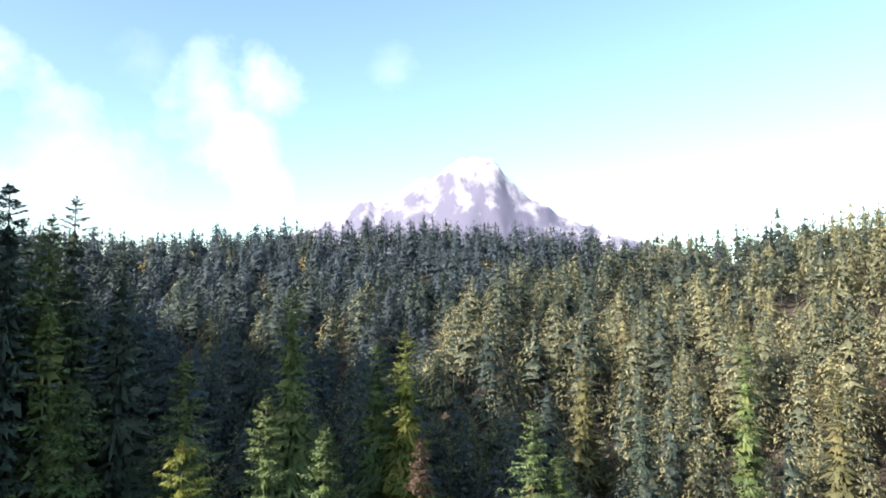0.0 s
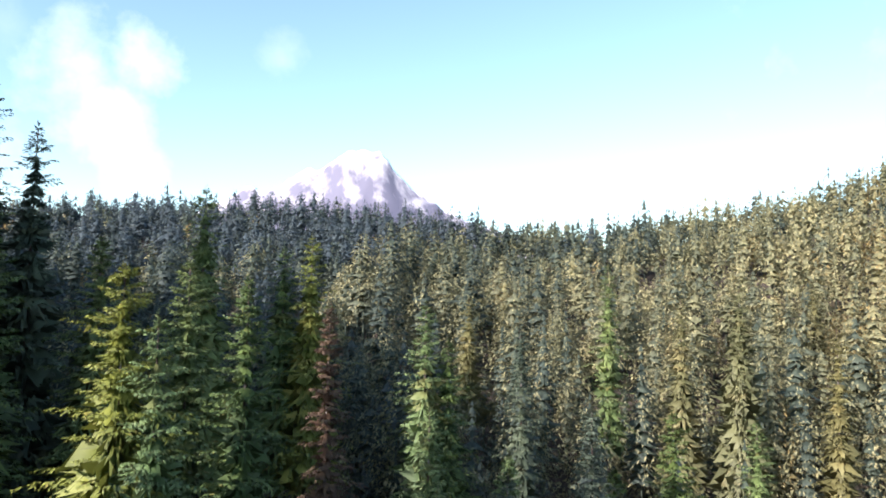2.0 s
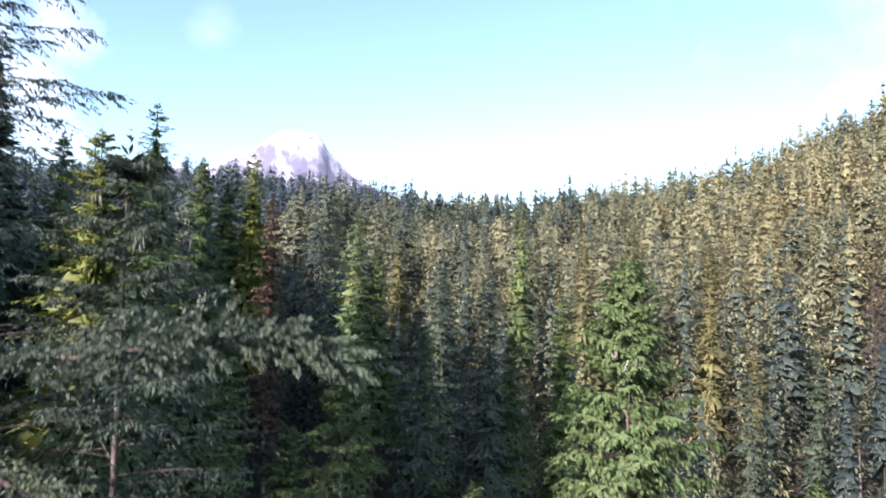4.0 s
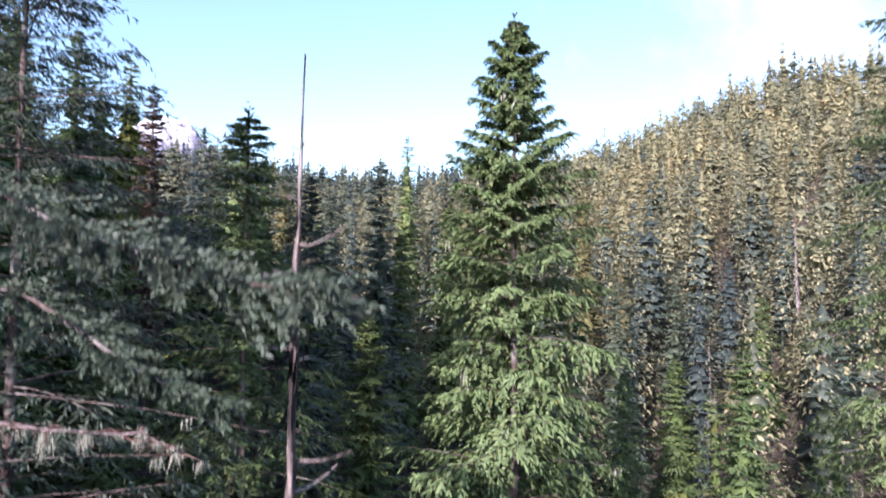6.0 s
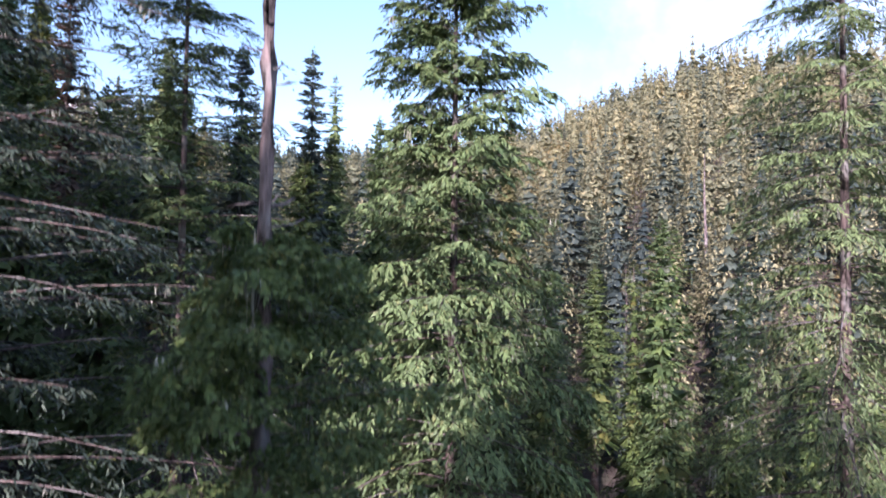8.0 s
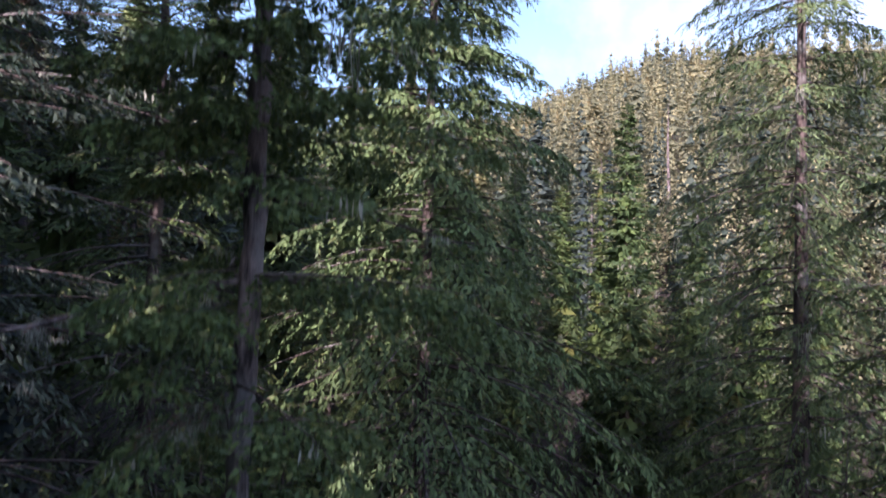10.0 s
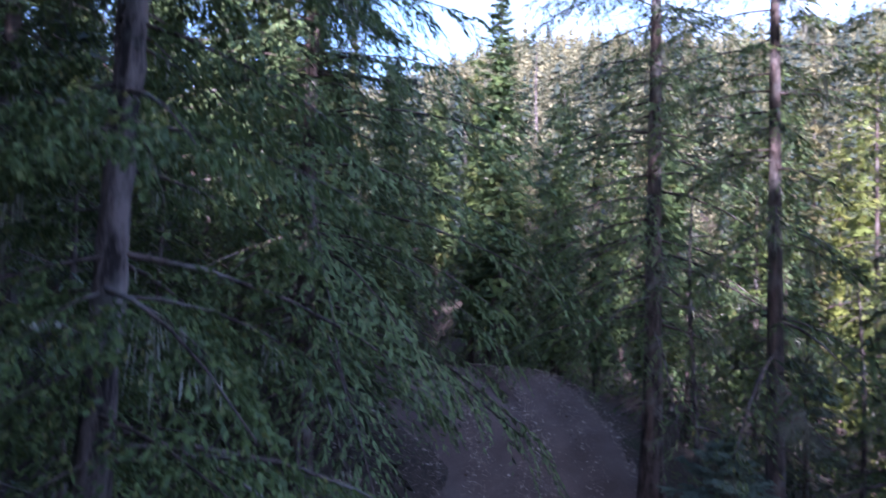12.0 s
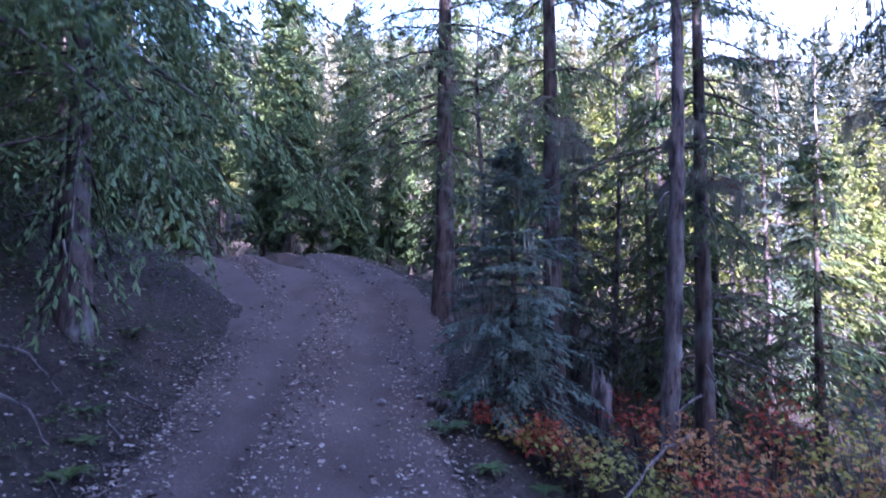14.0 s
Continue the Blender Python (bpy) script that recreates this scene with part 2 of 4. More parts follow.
def tubes(paths, radii, sides=6):
    """Tapered round limbs along several paths of the same number of points."""
    paths, radii = np.asarray(paths, float), np.asarray(radii, float)
    k, m = paths.shape[:2]
    d = unit(np.gradient(paths, axis=1))
    ref = np.where(np.abs(d[..., 2:3]) > 0.8, np.array([1.0, 0, 0]), np.array([0, 0, 1.0]))
    a = unit(np.cross(d, ref))
    b = np.cross(d, a)
    ang = np.arange(sides) * 2 * np.pi / sides
    ring = paths[:, :, None] + radii[:, :, None, None] * (a[:, :, None] * np.cos(ang)[:, None] + b[:, :, None] * np.sin(ang)[:, None])
    v = ring.reshape(-1, 3)
    i = np.arange(k)[:, None, None] * m * sides + np.arange(m - 1)[:, None] * sides + np.arange(sides)
    j = np.arange(k)[:, None, None] * m * sides + np.arange(m - 1)[:, None] * sides + (np.arange(sides) + 1) % sides
    f = np.stack([i, j, j + sides, i + sides], -1).reshape(-1, 4)
    return v, f


def joined(pieces):
    vs, fs, at = [], [], 0
    for v, f in pieces:
        vs.append(v)
        fs.append(f + at)
        at += len(v)
    return np.concatenate(vs), np.concatenate(fs)


# ---------------------------------------------------------------- ground
RIDGE = ((-180, 38, 170), (-135, 46, 150), (-90, 52, 140), (-60, 52, 160), (-35, 53.2, 200), (-26, 52.7, 220), (-18, 56.2, 220), (-4, 56.7, 220), (7, 54.2, 220), (12, 51.7, 220), (18, 51.7, 220),
         (25, 55.2, 220), (30, 58.2, 220), (34, 60.7, 220), (38, 63.7, 220), (40, 67.2, 220), (42, 70.2, 220), (44, 72.7, 220), (48, 78.2, 220), (54, 80.2, 215), (62, 77.2, 210), (80, 66, 190), (105, 45, 170), (140, 38, 160), (180, 38, 170))
RA, RZ, RD = (np.array(c, float) for c in zip(*RIDGE))
HEAD = np.array([0.8816, 0.4720])


def smooth01(v):
    v = np.clip(v, 0, 1)
    return v * v * (3 - 2 * v)


def wobble(x, y, scale, seed):
    """Cheap smooth noise in -1..1 from a few sine waves."""
    r = np.random.RandomState(seed)
    out = 0
    for k in range(5):
        a, p = r.uniform(0, 6.28), r.uniform(0, 6.28)
        w = scale * (0.6 + 0.35 * k)
        out = out + np.sin((x * np.cos(a) + y * np.sin(a)) * w + p) / (1 + 0.5 * k)
    return out / 2.5


def road_centre(s):
    """Sideways place (to the right of the line of sight along the road) of the road's middle at s metres along it."""
    s = np.asarray(s, float)
    return -2.4 - 0.06 * (s - 8) - 0.035 * np.clip(s - 18, 0, 30) ** 2


def along(x, y):
    return x * HEAD[0] + y * HEAD[1], x * HEAD[1] - y * HEAD[0]


def road_height(s):
    s = np.asarray(s, float)
    k = np.clip(s, 6, 28)
    return 1.2 + 0.27 * (k - 13.1) + 0.03 * np.minimum(s - 6, 0) + 0.06 * np.maximum(s - 28, 0)


ROAD_HALF = 2.9


def wider(s, side):
    """Extra half width: at the bend to the left (side -1) and on the outer verge (side 1)."""
    return 4.5 * smooth01((s - 19) / 7) if side < 0 else 0.55 * smooth01((13 - s) / 4)


def spur_edge(a):
    """Distance of the crest of the spur that comes down from the right into the valley, by azimuth."""
    return np.interp(a, (-10, -3, 6, 14, 20), (62, 80, 135, 205, 260))


def ground_z(x, y):
    x, y = np.asarray(x, float), np.asarray(y, float)
    D, a = np.hypot(x, y), np.degrees(np.arctan2(x, y))
    top, far = np.interp(a, RA, RZ), np.interp(a, RA, RD)
    low = np.interp(a, (-180, -150, -110, -60, -20, 5, 25, 45, 70, 110, 180), (2, 8, 15, 16, 13, 10, 6, 1, -2, -2, 2))
    rise = np.clip((D - 30) / (far - 30), 0, None)
    hill = low + (top - low) * np.where(rise < 1, rise ** 1.05, 1 - 0.35 * smooth01((rise - 1) / 1.5))
    hill = hill + wobble(x, y, 0.05, 3) * 2.0 * smooth01((D - 40) / 40)
    crest = D - spur_edge(a)
    fold = smooth01((a + 12) / 8) * smooth01((16 - a) / 5)
    hill = hill + fold * (4.0 * np.exp(-((crest + 10) / 14) ** 2) - 5.0 * np.exp(-((crest - 20) / 16) ** 2))
    s, side = along(x, y)
    off = side - road_centre(np.clip(s, -10, 36))
    bed = road_height(np.clip(s, -12, 36))
    off = off + wider(s, -1) * (off < 0) - wider(s, 1) * (off > 0)
    left = smooth01((-off - ROAD_HALF + 0.4) / 3.4) * 2.1 + np.clip(-off - 6, 0, 30) * 0.16
    right = -smooth01((off - ROAD_HALF - 0.1) / 2.2) * 0.8 - np.clip(off - 6, 0, 30) * 0.12
    near = bed + left + right + wobble(x, y, 0.9, 5) * 0.16 * smooth01((np.abs(off) - 2.4) / 1.5)
    w = smooth01((D - 26) / 22)
    # unseen rise added on the left, so the trees on it cast shade
    spur = 24 * smooth01((D - 15) / 45) * smooth01((-a - 40) / 16) * smooth01((a + 165) / 40)
    return near * (1 - w) + hill * w + spur


rings = np.concatenate([np.linspace(0.0, 40, 100), np.linspace(42, 330, 60), np.geomspace(345, 4800, 22)])
angs = np.radians(np.arange(0, 360, 2.0))
RR, AA = np.meshgrid(rings, angs, indexing="ij")
GX, GY = RR * np.sin(AA), RR * np.cos(AA)
GZ = ground_z(GX, GY)
fade = smooth01((RR - 420) / 700)
GZ = GZ * (1 - fade) + (14 + 6 * wobble(GX, GY, 0.004, 9)) * fade
gv = np.stack([GX, GY, GZ], -1).reshape(-1, 3)
na = len(angs)
ii, jj = np.meshgrid(np.arange(len(rings) - 1), np.arange(na), indexing="ij")
i0, i1 = ii * na + jj, ii * na + (jj + 1) % na
gf = np.stack([i0, i1, i1 + na, i0 + na], -1).reshape(-1, 4)
ground = mesh_object("ground", gv, gf[:, ::-1], GROUND, smooth=True)
tagged(ground, "dark forest floor of soil and needle litter", "ground", kind="structure")

# dirt road, a strip laid on the ground
ss, tt = np.linspace(-48, 29.5, 230), np.linspace(-1, 1, 36)
S, Tt = np.meshgrid(ss, tt, indexing="ij")
half = ROAD_HALF * (1 + 0.10 * wobble(S, S * 0.3, 0.5, 21))
side = road_centre(np.clip(S, -10, 33)) + Tt * (half + np.where(Tt < 0, wider(S, -1), wider(S, 1)))
RX = S * HEAD[0] + side * HEAD[1]
RY = S * HEAD[1] - side * HEAD[0]
rut = -0.10 * np.exp(-((np.abs(Tt) - 0.36) / 0.14) ** 2) + 0.04 * np.exp(-(Tt / 0.2) ** 2)
RZZ = ground_z(RX, RY) + 0.15 + rut + 0.025 * wobble(RX, RY, 3.0, 8) - 0.17 * smooth01((np.abs(Tt) - 0.72) / 0.28)
rv = np.stack([RX, RY, RZZ], -1).reshape(-1, 3)
nt = len(tt)
ii, jj = np.meshgrid(np.arange(len(ss) - 1), np.arange(nt - 1), indexing="ij")
i0 = ii * nt + jj
road = mesh_object("road", rv, np.stack([i0, i0 + nt, i0 + nt + 1, i0 + 1], -1).reshape(-1, 4)[:, ::-1], ROAD, smooth=True)
tagged(road, "rutted brown dirt forest road strewn with dead leaves", "road", kind="structure")

# ---------------------------------------------------------------- mountain
def mountain():
    n = 170
    u = np.linspace(-2300, 2300, n)
    X, Y = np.meshgrid(u, np.linspace(-620, 660, 80), indexing="ij")
    prof_x = (-2300, -1500, -1025, -835, -739, -707, -673, -642, -614, -490, -421, -369, -311, -262, -179, -128, -76, 0, 90, 152, 200, 286, 407, 545, 718, 925, 1500, 2300)
    prof_z = (80, 330, 508, 591, 632, 680, 694, 680, 646, 694, 753, 798, 815, 805, 863, 908, 929, 939, 932, 884, 805, 722, 646, 570, 501, 422, 270, 80)
    ridge = np.interp(X, prof_x, prof_z)
    f = np.abs(Y) / 620
    Z = 10 + (ridge - 10) * np.clip(1 - f, 0, 1) ** 1.15
    nz = np.zeros_like(X)
    for i in range(X.shape[0]):
        for j in range(X.shape[1]):
            p = Vector((X[i, j] * 0.009, Y[i, j] * 0.005, 3.1))
            nz[i, j] = noise.ridged_multi_fractal(p, 0.9, 2.1, 6, 1.0, 2.0) - 1.2
    Z = Z + nz * 22 * np.clip((Z - 60) / 300, 0, 1)
    v = np.stack([X - 27, Y + 4010, Z], -1).reshape(-1, 3)
    m = X.shape[1]
    a, b = np.meshgrid(np.arange(n - 1), np.arange(m - 1), indexing="ij")
    i0 = a * m + b
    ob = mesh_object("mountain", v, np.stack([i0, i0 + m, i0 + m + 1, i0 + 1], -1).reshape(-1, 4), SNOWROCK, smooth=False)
    tagged(ob, "snow-streaked volcanic mountain peak beyond the wooded ridge", "mountain", kind="structure")


mountain()


# ---------------------------------------------------------------- conifers
def limb_set(rng, H, base, R, count, shape=0.85, lift=0.35, drop=0.5, side=None, cap=9.0):
    """Roots, directions, lengths, lift and sag of a crown's limbs, which stand in loose whorls."""
    ring = np.maximum(count // 6, 1)
    w = (np.arange(count) * ring // count + 0.5) / ring
    q = np.clip(w + rng.normal(0, 0.45, count) / ring, 0.004, 1) ** 1.35
    h = H - q * (H - base)
    az = np.arange(count) * 2.399 + rng.normal(0, 0.35, count)
    full = 1 + 0.09 * np.sin(np.arange(count) * ring // count * 2.3 + rng.uniform(0, 6.28))
    full = full * (1 + 0.20 * np.sin(2 * az + 10 * q + rng.uniform(0, 6.28)))
    L = np.minimum(R * (q ** shape) + 0.12, cap) * rng.uniform(0.62, 1.12, count) * full
    if side is not None:
        L = L * (1 + 0.38 * np.cos(az - side))
    up = lift * (1 - q) ** 1.2 - 0.10 * q + rng.normal(0, 0.07, count)
    sag = drop * (0.25 + 0.75 * q) * rng.uniform(0.7, 1.3, count)
    root = np.stack([0 * h, 0 * h, h], -1)
    out = np.stack([np.cos(az), np.sin(az), 0 * az], -1)
    return root, out, L, up, sag, q


def on_limb(root, out, L, up, sag, s):
    p = root + out * (L * s)[:, None]
    p[:, 2] += L * (up * s - sag * s * s)
    d = out.copy()
    d[:, 2] = up - 2 * sag * s
    return p, unit(d)


def fronds(rng, limbs, twigs, tufts, wide=0.5, hang=0.3, fat=1.0, start=0.08, longest=1.1, tuft=0.17, sub=0):
    """A flat frond of side twigs on each limb, with tufts of needles along both sides of each twig (0: the twig is one
    broad spray).
    Corners, faces, nearness to the tips (where the colour lightens), limb of each corner."""
    root, out, L, up, sag, q = limbs
    m = len(L)
    k = np.repeat(np.arange(m), twigs)
    s = start + (1 - start) * (np.tile(np.arange(twigs), m) + rng.rand(m * twigs)) / twigs
    p, d = on_limb(root[k], out[k], L[k], up[k], sag[k], s)
    sgn = np.where(np.arange(m * twigs) % 2 == 0, 1.0, -1.0)[:, None]
    lat = unit(np.cross(d, np.array([0, 0, 1.0]))) * sgn
    n = len(k)
    ln = np.minimum(L[k] * wide * np.clip(1.10 - s, 0.05, 1) ** 0.7 * np.minimum(1, 0.4 + 2.0 * s), longest) * rng.uniform(0.65, 1.2, n) + 0.07
    w = unit(d * rng.uniform(0.45, 1.0, (n, 1)) + lat * rng.uniform(0.5, 1.0, (n, 1)) * np.clip(1.5 - s, 0, 1)[:, None] + rng.normal(0, 0.10, (n, 3)))
    if not tufts:
        v, f = sprays(p, w, ln, ln * 0.25 * fat, rng, hang, 0.8)
        return v, f, np.repeat(s, 4), np.repeat(k, 4)
    if sub:
        # a second order of twigs, each a round brush of needles
        j = np.repeat(np.arange(n), sub)
        u = (np.tile(np.arange(sub), n) + rng.rand(len(j))) / sub
        a = p[j] + w[j] * (ln[j] * u)[:, None]
        a[:, 2] -= hang * ln[j] * u * u
        lat = unit(np.cross(w[j], np.array([0, 0, 1.0]))) * np.where(np.arange(len(j)) % 2 == 0, 1.0, -1.0)[:, None]
        b = w[j] * rng.uniform(0.5, 0.9, (len(j), 1)) + lat * rng.uniform(0.3, 0.9, (len(j), 1)) + rng.normal(0, 0.1, (len(j), 3))
        b[:, 2] -= rng.uniform(0, 2.0, len(j)) * hang
        bl = np.clip(0.55 * ln[j] * (1.15 - u), 0.10, 0.34) * rng.uniform(0.7, 1.2, len(j))
        b, young, owner = unit(b), s[j] * (0.5 + 0.5 * u), k[j]
        c = np.repeat(np.arange(len(j)), tufts)
        t = (np.tile(np.arange(tufts), len(j)) + rng.rand(len(c))) / tufts
        p2 = a[c] + b[c] * (bl[c] * t)[:, None]
        p2[:, 2] -= 0.3 * bl[c] * t * t
        around = unit(np.cross(b[c], rng.normal(0, 1, (len(c), 3))))
        w2 = unit(b[c] * rng.uniform(0.5, 1.0, (len(c), 1)) + around * rng.uniform(0.3, 0.9, (len(c), 1)))
        l2 = tuft * rng.uniform(0.7, 1.3, len(c)) * (1.1 - 0.3 * t)
        v, f = sprays(p2, w2, l2, l2 * 0.12 * fat, rng, 0.1, 1.2)
        return v, f, np.repeat(young[c] * (0.6 + 0.4 * t), 4), np.repeat(owner[c], 4)
    kk = np.repeat(np.arange(n), tufts)
    u = (np.tile(np.arange(tufts), n) + rng.rand(len(kk))) / tufts
    p2 = p[kk] + w[kk] * (ln[kk] * u)[:, None]
    p2[:, 2] -= hang * ln[kk] * u * u
    lat2 = unit(np.cross(w[kk], np.array([0, 0, 1.0]))) * np.where(np.arange(len(kk)) % 2 == 0, 1.0, -1.0)[:, None]
    c = len(kk)
    w2 = w[kk] * rng.uniform(0.5, 1.1, (c, 1)) + lat2 * rng.uniform(0.2, 0.9, (c, 1)) + rng.normal(0, 0.14, (c, 3))
    w2[:, 2] -= rng.uniform(0, 2.2, c) * hang
    l2 = np.clip(0.5 * ln[kk] * (1.2 - u), np.minimum(0.6 * tuft, 0.4 * L[k][kk]), tuft) * rng.uniform(0.65, 1.3, c)
    v, f = sprays(p2, unit(w2), l2, l2 * 0.19 * fat, rng, 0.18, 1.0)
    return v, f, np.repeat(s[kk] * (0.4 + 0.6 * u), 4), np.repeat(k[kk], 4)


def leader(rng, H, mat_len=0.7):
    """The young shoot at the very top."""
    n = 16
    u = rng.rand(n)
    p = np.stack([0 * u, 0 * u, H - 0.25 + u * mat_len], -1)
    a = rng.uniform(0, 6.28, n)
    w = unit(np.stack([np.cos(a), np.sin(a), np.full(n, 0.9)], -1))
    v, f = sprays(p, w, 0.34 * (1.15 - u), 0.05 * (1.15 - u), rng, 0.0, 0.6)
    return v, f, np.ones(len(v)) * 0.8


def skirts(H, base, R, tiers, points, rng, shape=0.9, droop=0.5, jag=0.36, loose=0.3, rough=0.13):
    """Stacked, jagged skirts of boughs down a crown, one row of H, base and R for each tree: corners, faces, tree numbers."""
    H, base, R = (np.atleast_1d(np.asarray(v, float)) for v in (H, base, R))
    n = len(H)
    q = (np.arange(tiers) + 1.0) / tiers
    q = q[None] + rng.uniform(-loose, loose, (n, tiers)) / tiers
    q = np.clip(q, 0.01, 1.05)
    r = R[:, None] * q ** shape * rng.uniform(0.60, 1.25, (n, tiers))
    span = (H - base)[:, None]
    low = H[:, None] - span * q
    peak = np.minimum(low + span * (1.1 / tiers) + droop * r, H[:, None])
    a = (np.arange(2 * points) * np.pi / points)[None, None] + rng.uniform(0, 6.28, (n, tiers, 1)) + rng.normal(0, 0.9 / points, (n, tiers, 2 * points))
    tip = (np.arange(2 * points) % 2).astype(float)
    rr = r[..., None] * (1 - jag + jag * tip) * rng.uniform(0.50, 1.35, (n, tiers, 2 * points))
    z = low[..., None] + (peak - low)[..., None] * (0.30 * jag * (1 - tip)) + r[..., None] * rng.normal(0, rough, (n, tiers, 2 * points))
    ring = np.stack([np.cos(a) * rr, np.sin(a) * rr, z], -1)
    apex = np.stack([0 * peak, 0 * peak, peak], -1)[:, :, None]
    v = np.concatenate([apex, ring], 2).reshape(-1, 3)
    m = 2 * points + 1
    o = np.arange(n * tiers)[:, None] * m
    i = np.arange(points)[None]
    f = np.stack([o + 0 * i, o + 1 + 2 * i, o + 2 + 2 * i, o + 1 + (2 * i + 2) % (2 * points)], -1).reshape(-1, 4)
    return v, f, np.repeat(np.arange(n), tiers * m)


def limb_wood(limbs, r0=0.028):
    root, out, L, up, sag, q = limbs
    s = np.linspace(0, 0.92, 5)
    paths = np.stack([on_limb(root, out, L, up, sag, np.full(len(L), v))[0] for v in s], 1)
    rad = (r0 * (0.35 + 0.65 * q) * np.clip(L, 0.3, 3) / 2)[:, None] * np.linspace(1, 0.25, 5)
    return tubes(paths, rad, 4)


def each_limb(limbs, rng, r0, parent):
    """Bare dead limbs, each a part of its own."""
    for i in range(len(limbs[2])):
        v, f = limb_wood(tuple(a[i:i + 1] for a in limbs), r0)
        v = v + rng.normal(0, 0.006, v.shape)
        mesh_object("dead_branch", v, f, DEADWOOD, parent, smooth=True)


def lichen_strands(limbs, rng, count, longest=0.6):
    root, out, L, up, sag, q = limbs
    k = rng.randint(0, len(L), count)
    s = np.clip(rng.normal(0.62, 0.25, count), 0.1, 1)
    p, d = on_limb(root[k], out[k], L[k], up[k], sag[k], s)
    reps = 12
    p = np.repeat(p, reps, 0) + rng.normal(0, 0.07, (count * reps, 3)) * np.array([1, 1, 0.2])
    ln = (rng.gamma(2.2, longest / 5.0, len(p) // reps).repeat(reps) * rng.uniform(0.3, 1.1, len(p))) + 0.04
    way = np.tile(np.array([0, 0, -1.0]), (len(p), 1)) + rng.normal(0, 0.10, (len(p), 3))
    way = unit(way)
    side = unit(np.stack([rng.normal(size=len(p)), rng.normal(size=len(p)), 0.0 * ln], -1))
    wd = (0.005 + 0.013 * rng.rand(len(p)))[:, None]
    m = p + way * (ln * 0.45)[:, None]
    v = np.stack([p, m + side * wd, p + way * ln[:, None], m - side * wd], 1).reshape(-1, 3)
    return v, np.arange(4 * len(p)).reshape(-1, 4)


def trunk_mesh(rng, H, r, lean=(0, 0), bend=0.25, sides=10, n=14, tip=0.02, taper=1.25):
    t = np.linspace(0, 1, n)
    ph = rng.uniform(0, 6.28, 2)
    x = lean[0] * t + bend * np.sin(t * 5 + ph[0]) * t * (1 - t)
    y = lean[1] * t + bend * np.sin(t * 4 + ph[1]) * t * (1 - t)
    rad = r * (1 - t) ** taper + tip
    rad = rad * (1 + 0.5 * np.exp(-t * 22))
    return tubes([np.stack([x, y, t * H - 0.4 * (1 - t)], -1)], [rad], sides)


def conifer(x, y, top, R, mat, seed, base=0.35, trunk=0.28, limbs=90, twigs=8, tufts=0, shape=0.85, lift=0.35, drop=0.5, fat=1.0, lichen=0,
            label="", dead_limbs=0, longest=0.6, lean=(0, 0), core=0.0, wide=0.5, hang=0.3, tuft=0.17, wood=True, cap=9.0, soft=0.6):
    """A standing conifer: trunk, crown and, where it shows, lichen and bare dead limbs."""
    rng = np.random.RandomState(seed)
    z0 = float(ground_z(x, y))
    H = top - z0
    tree = new("conifer", None)
    tree.location = (x, y, z0)
    tv, tf = trunk_mesh(rng, H, trunk, lean, 0.1)
    mesh_object("trunk", tv, tf, BARK, tree, smooth=True)
    limbs_of = limb_set(rng, H, H * base, R, limbs, shape, lift, drop, cap=cap)
    pieces = [fronds(rng, limbs_of, twigs, tufts, wide, hang, fat, tuft=tuft)[:3], leader(rng, H)]
    if core:
        v, f, _ = skirts(H * 0.97, H * base, R * core, max(int((H - H * base) / 0.30), 8), max(13, int(R * 8)), rng, shape, 0.2, 0.45, 0.9, 0.2)
        pieces.append((v, f, 0 * v[:, 0]))
    v, f = joined([c[:2] for c in pieces])
    v[:, :2] += np.array(lean) * (v[:, 2:] / H)
    n4 = len(pieces[0][0]) + len(pieces[1][0])
    axis = np.repeat(v[:n4, 2].reshape(-1, 4).mean(1)[:, None], 2, 1) * np.array(lean) / H
    normals = crown_normals(v[:n4], axis[:, 0], axis[:, 1], soft)
    if core:
        normals = np.concatenate([normals, unit(v[n4:] * np.array([1, 1, 0]) + np.array([0, 0, 0.4]))])
    mesh_object("crown", v, f, mat, tree, tone=np.concatenate([c[2] for c in pieces]), normals=normals)
    limbs_of[0][:, :2] += np.array(lean) * (limbs_of[0][:, 2:] / H)
    if wood:
        v, f = limb_wood(limbs_of)
        tagged(mesh_object("branch", v, f, BARK, tree, smooth=True), kind="stuff")
    if lichen:
        v, f = lichen_strands(limbs_of, rng, lichen, longest)
        tagged(mesh_object("lichen", v, f, LICHEN, tree, label="pale hanging beard lichen"), kind="stuff")
    if dead_limbs:
        lo = limb_set(rng, H * base * 1.05, H * 0.06, 1.6, dead_limbs, 0.3, 0.1, 0.35)
        each_limb(lo, rng, 0.042, tree)
    tagged(tree, label or "tall dark green fir with drooping branches", "tree", "conifers")
    return tree


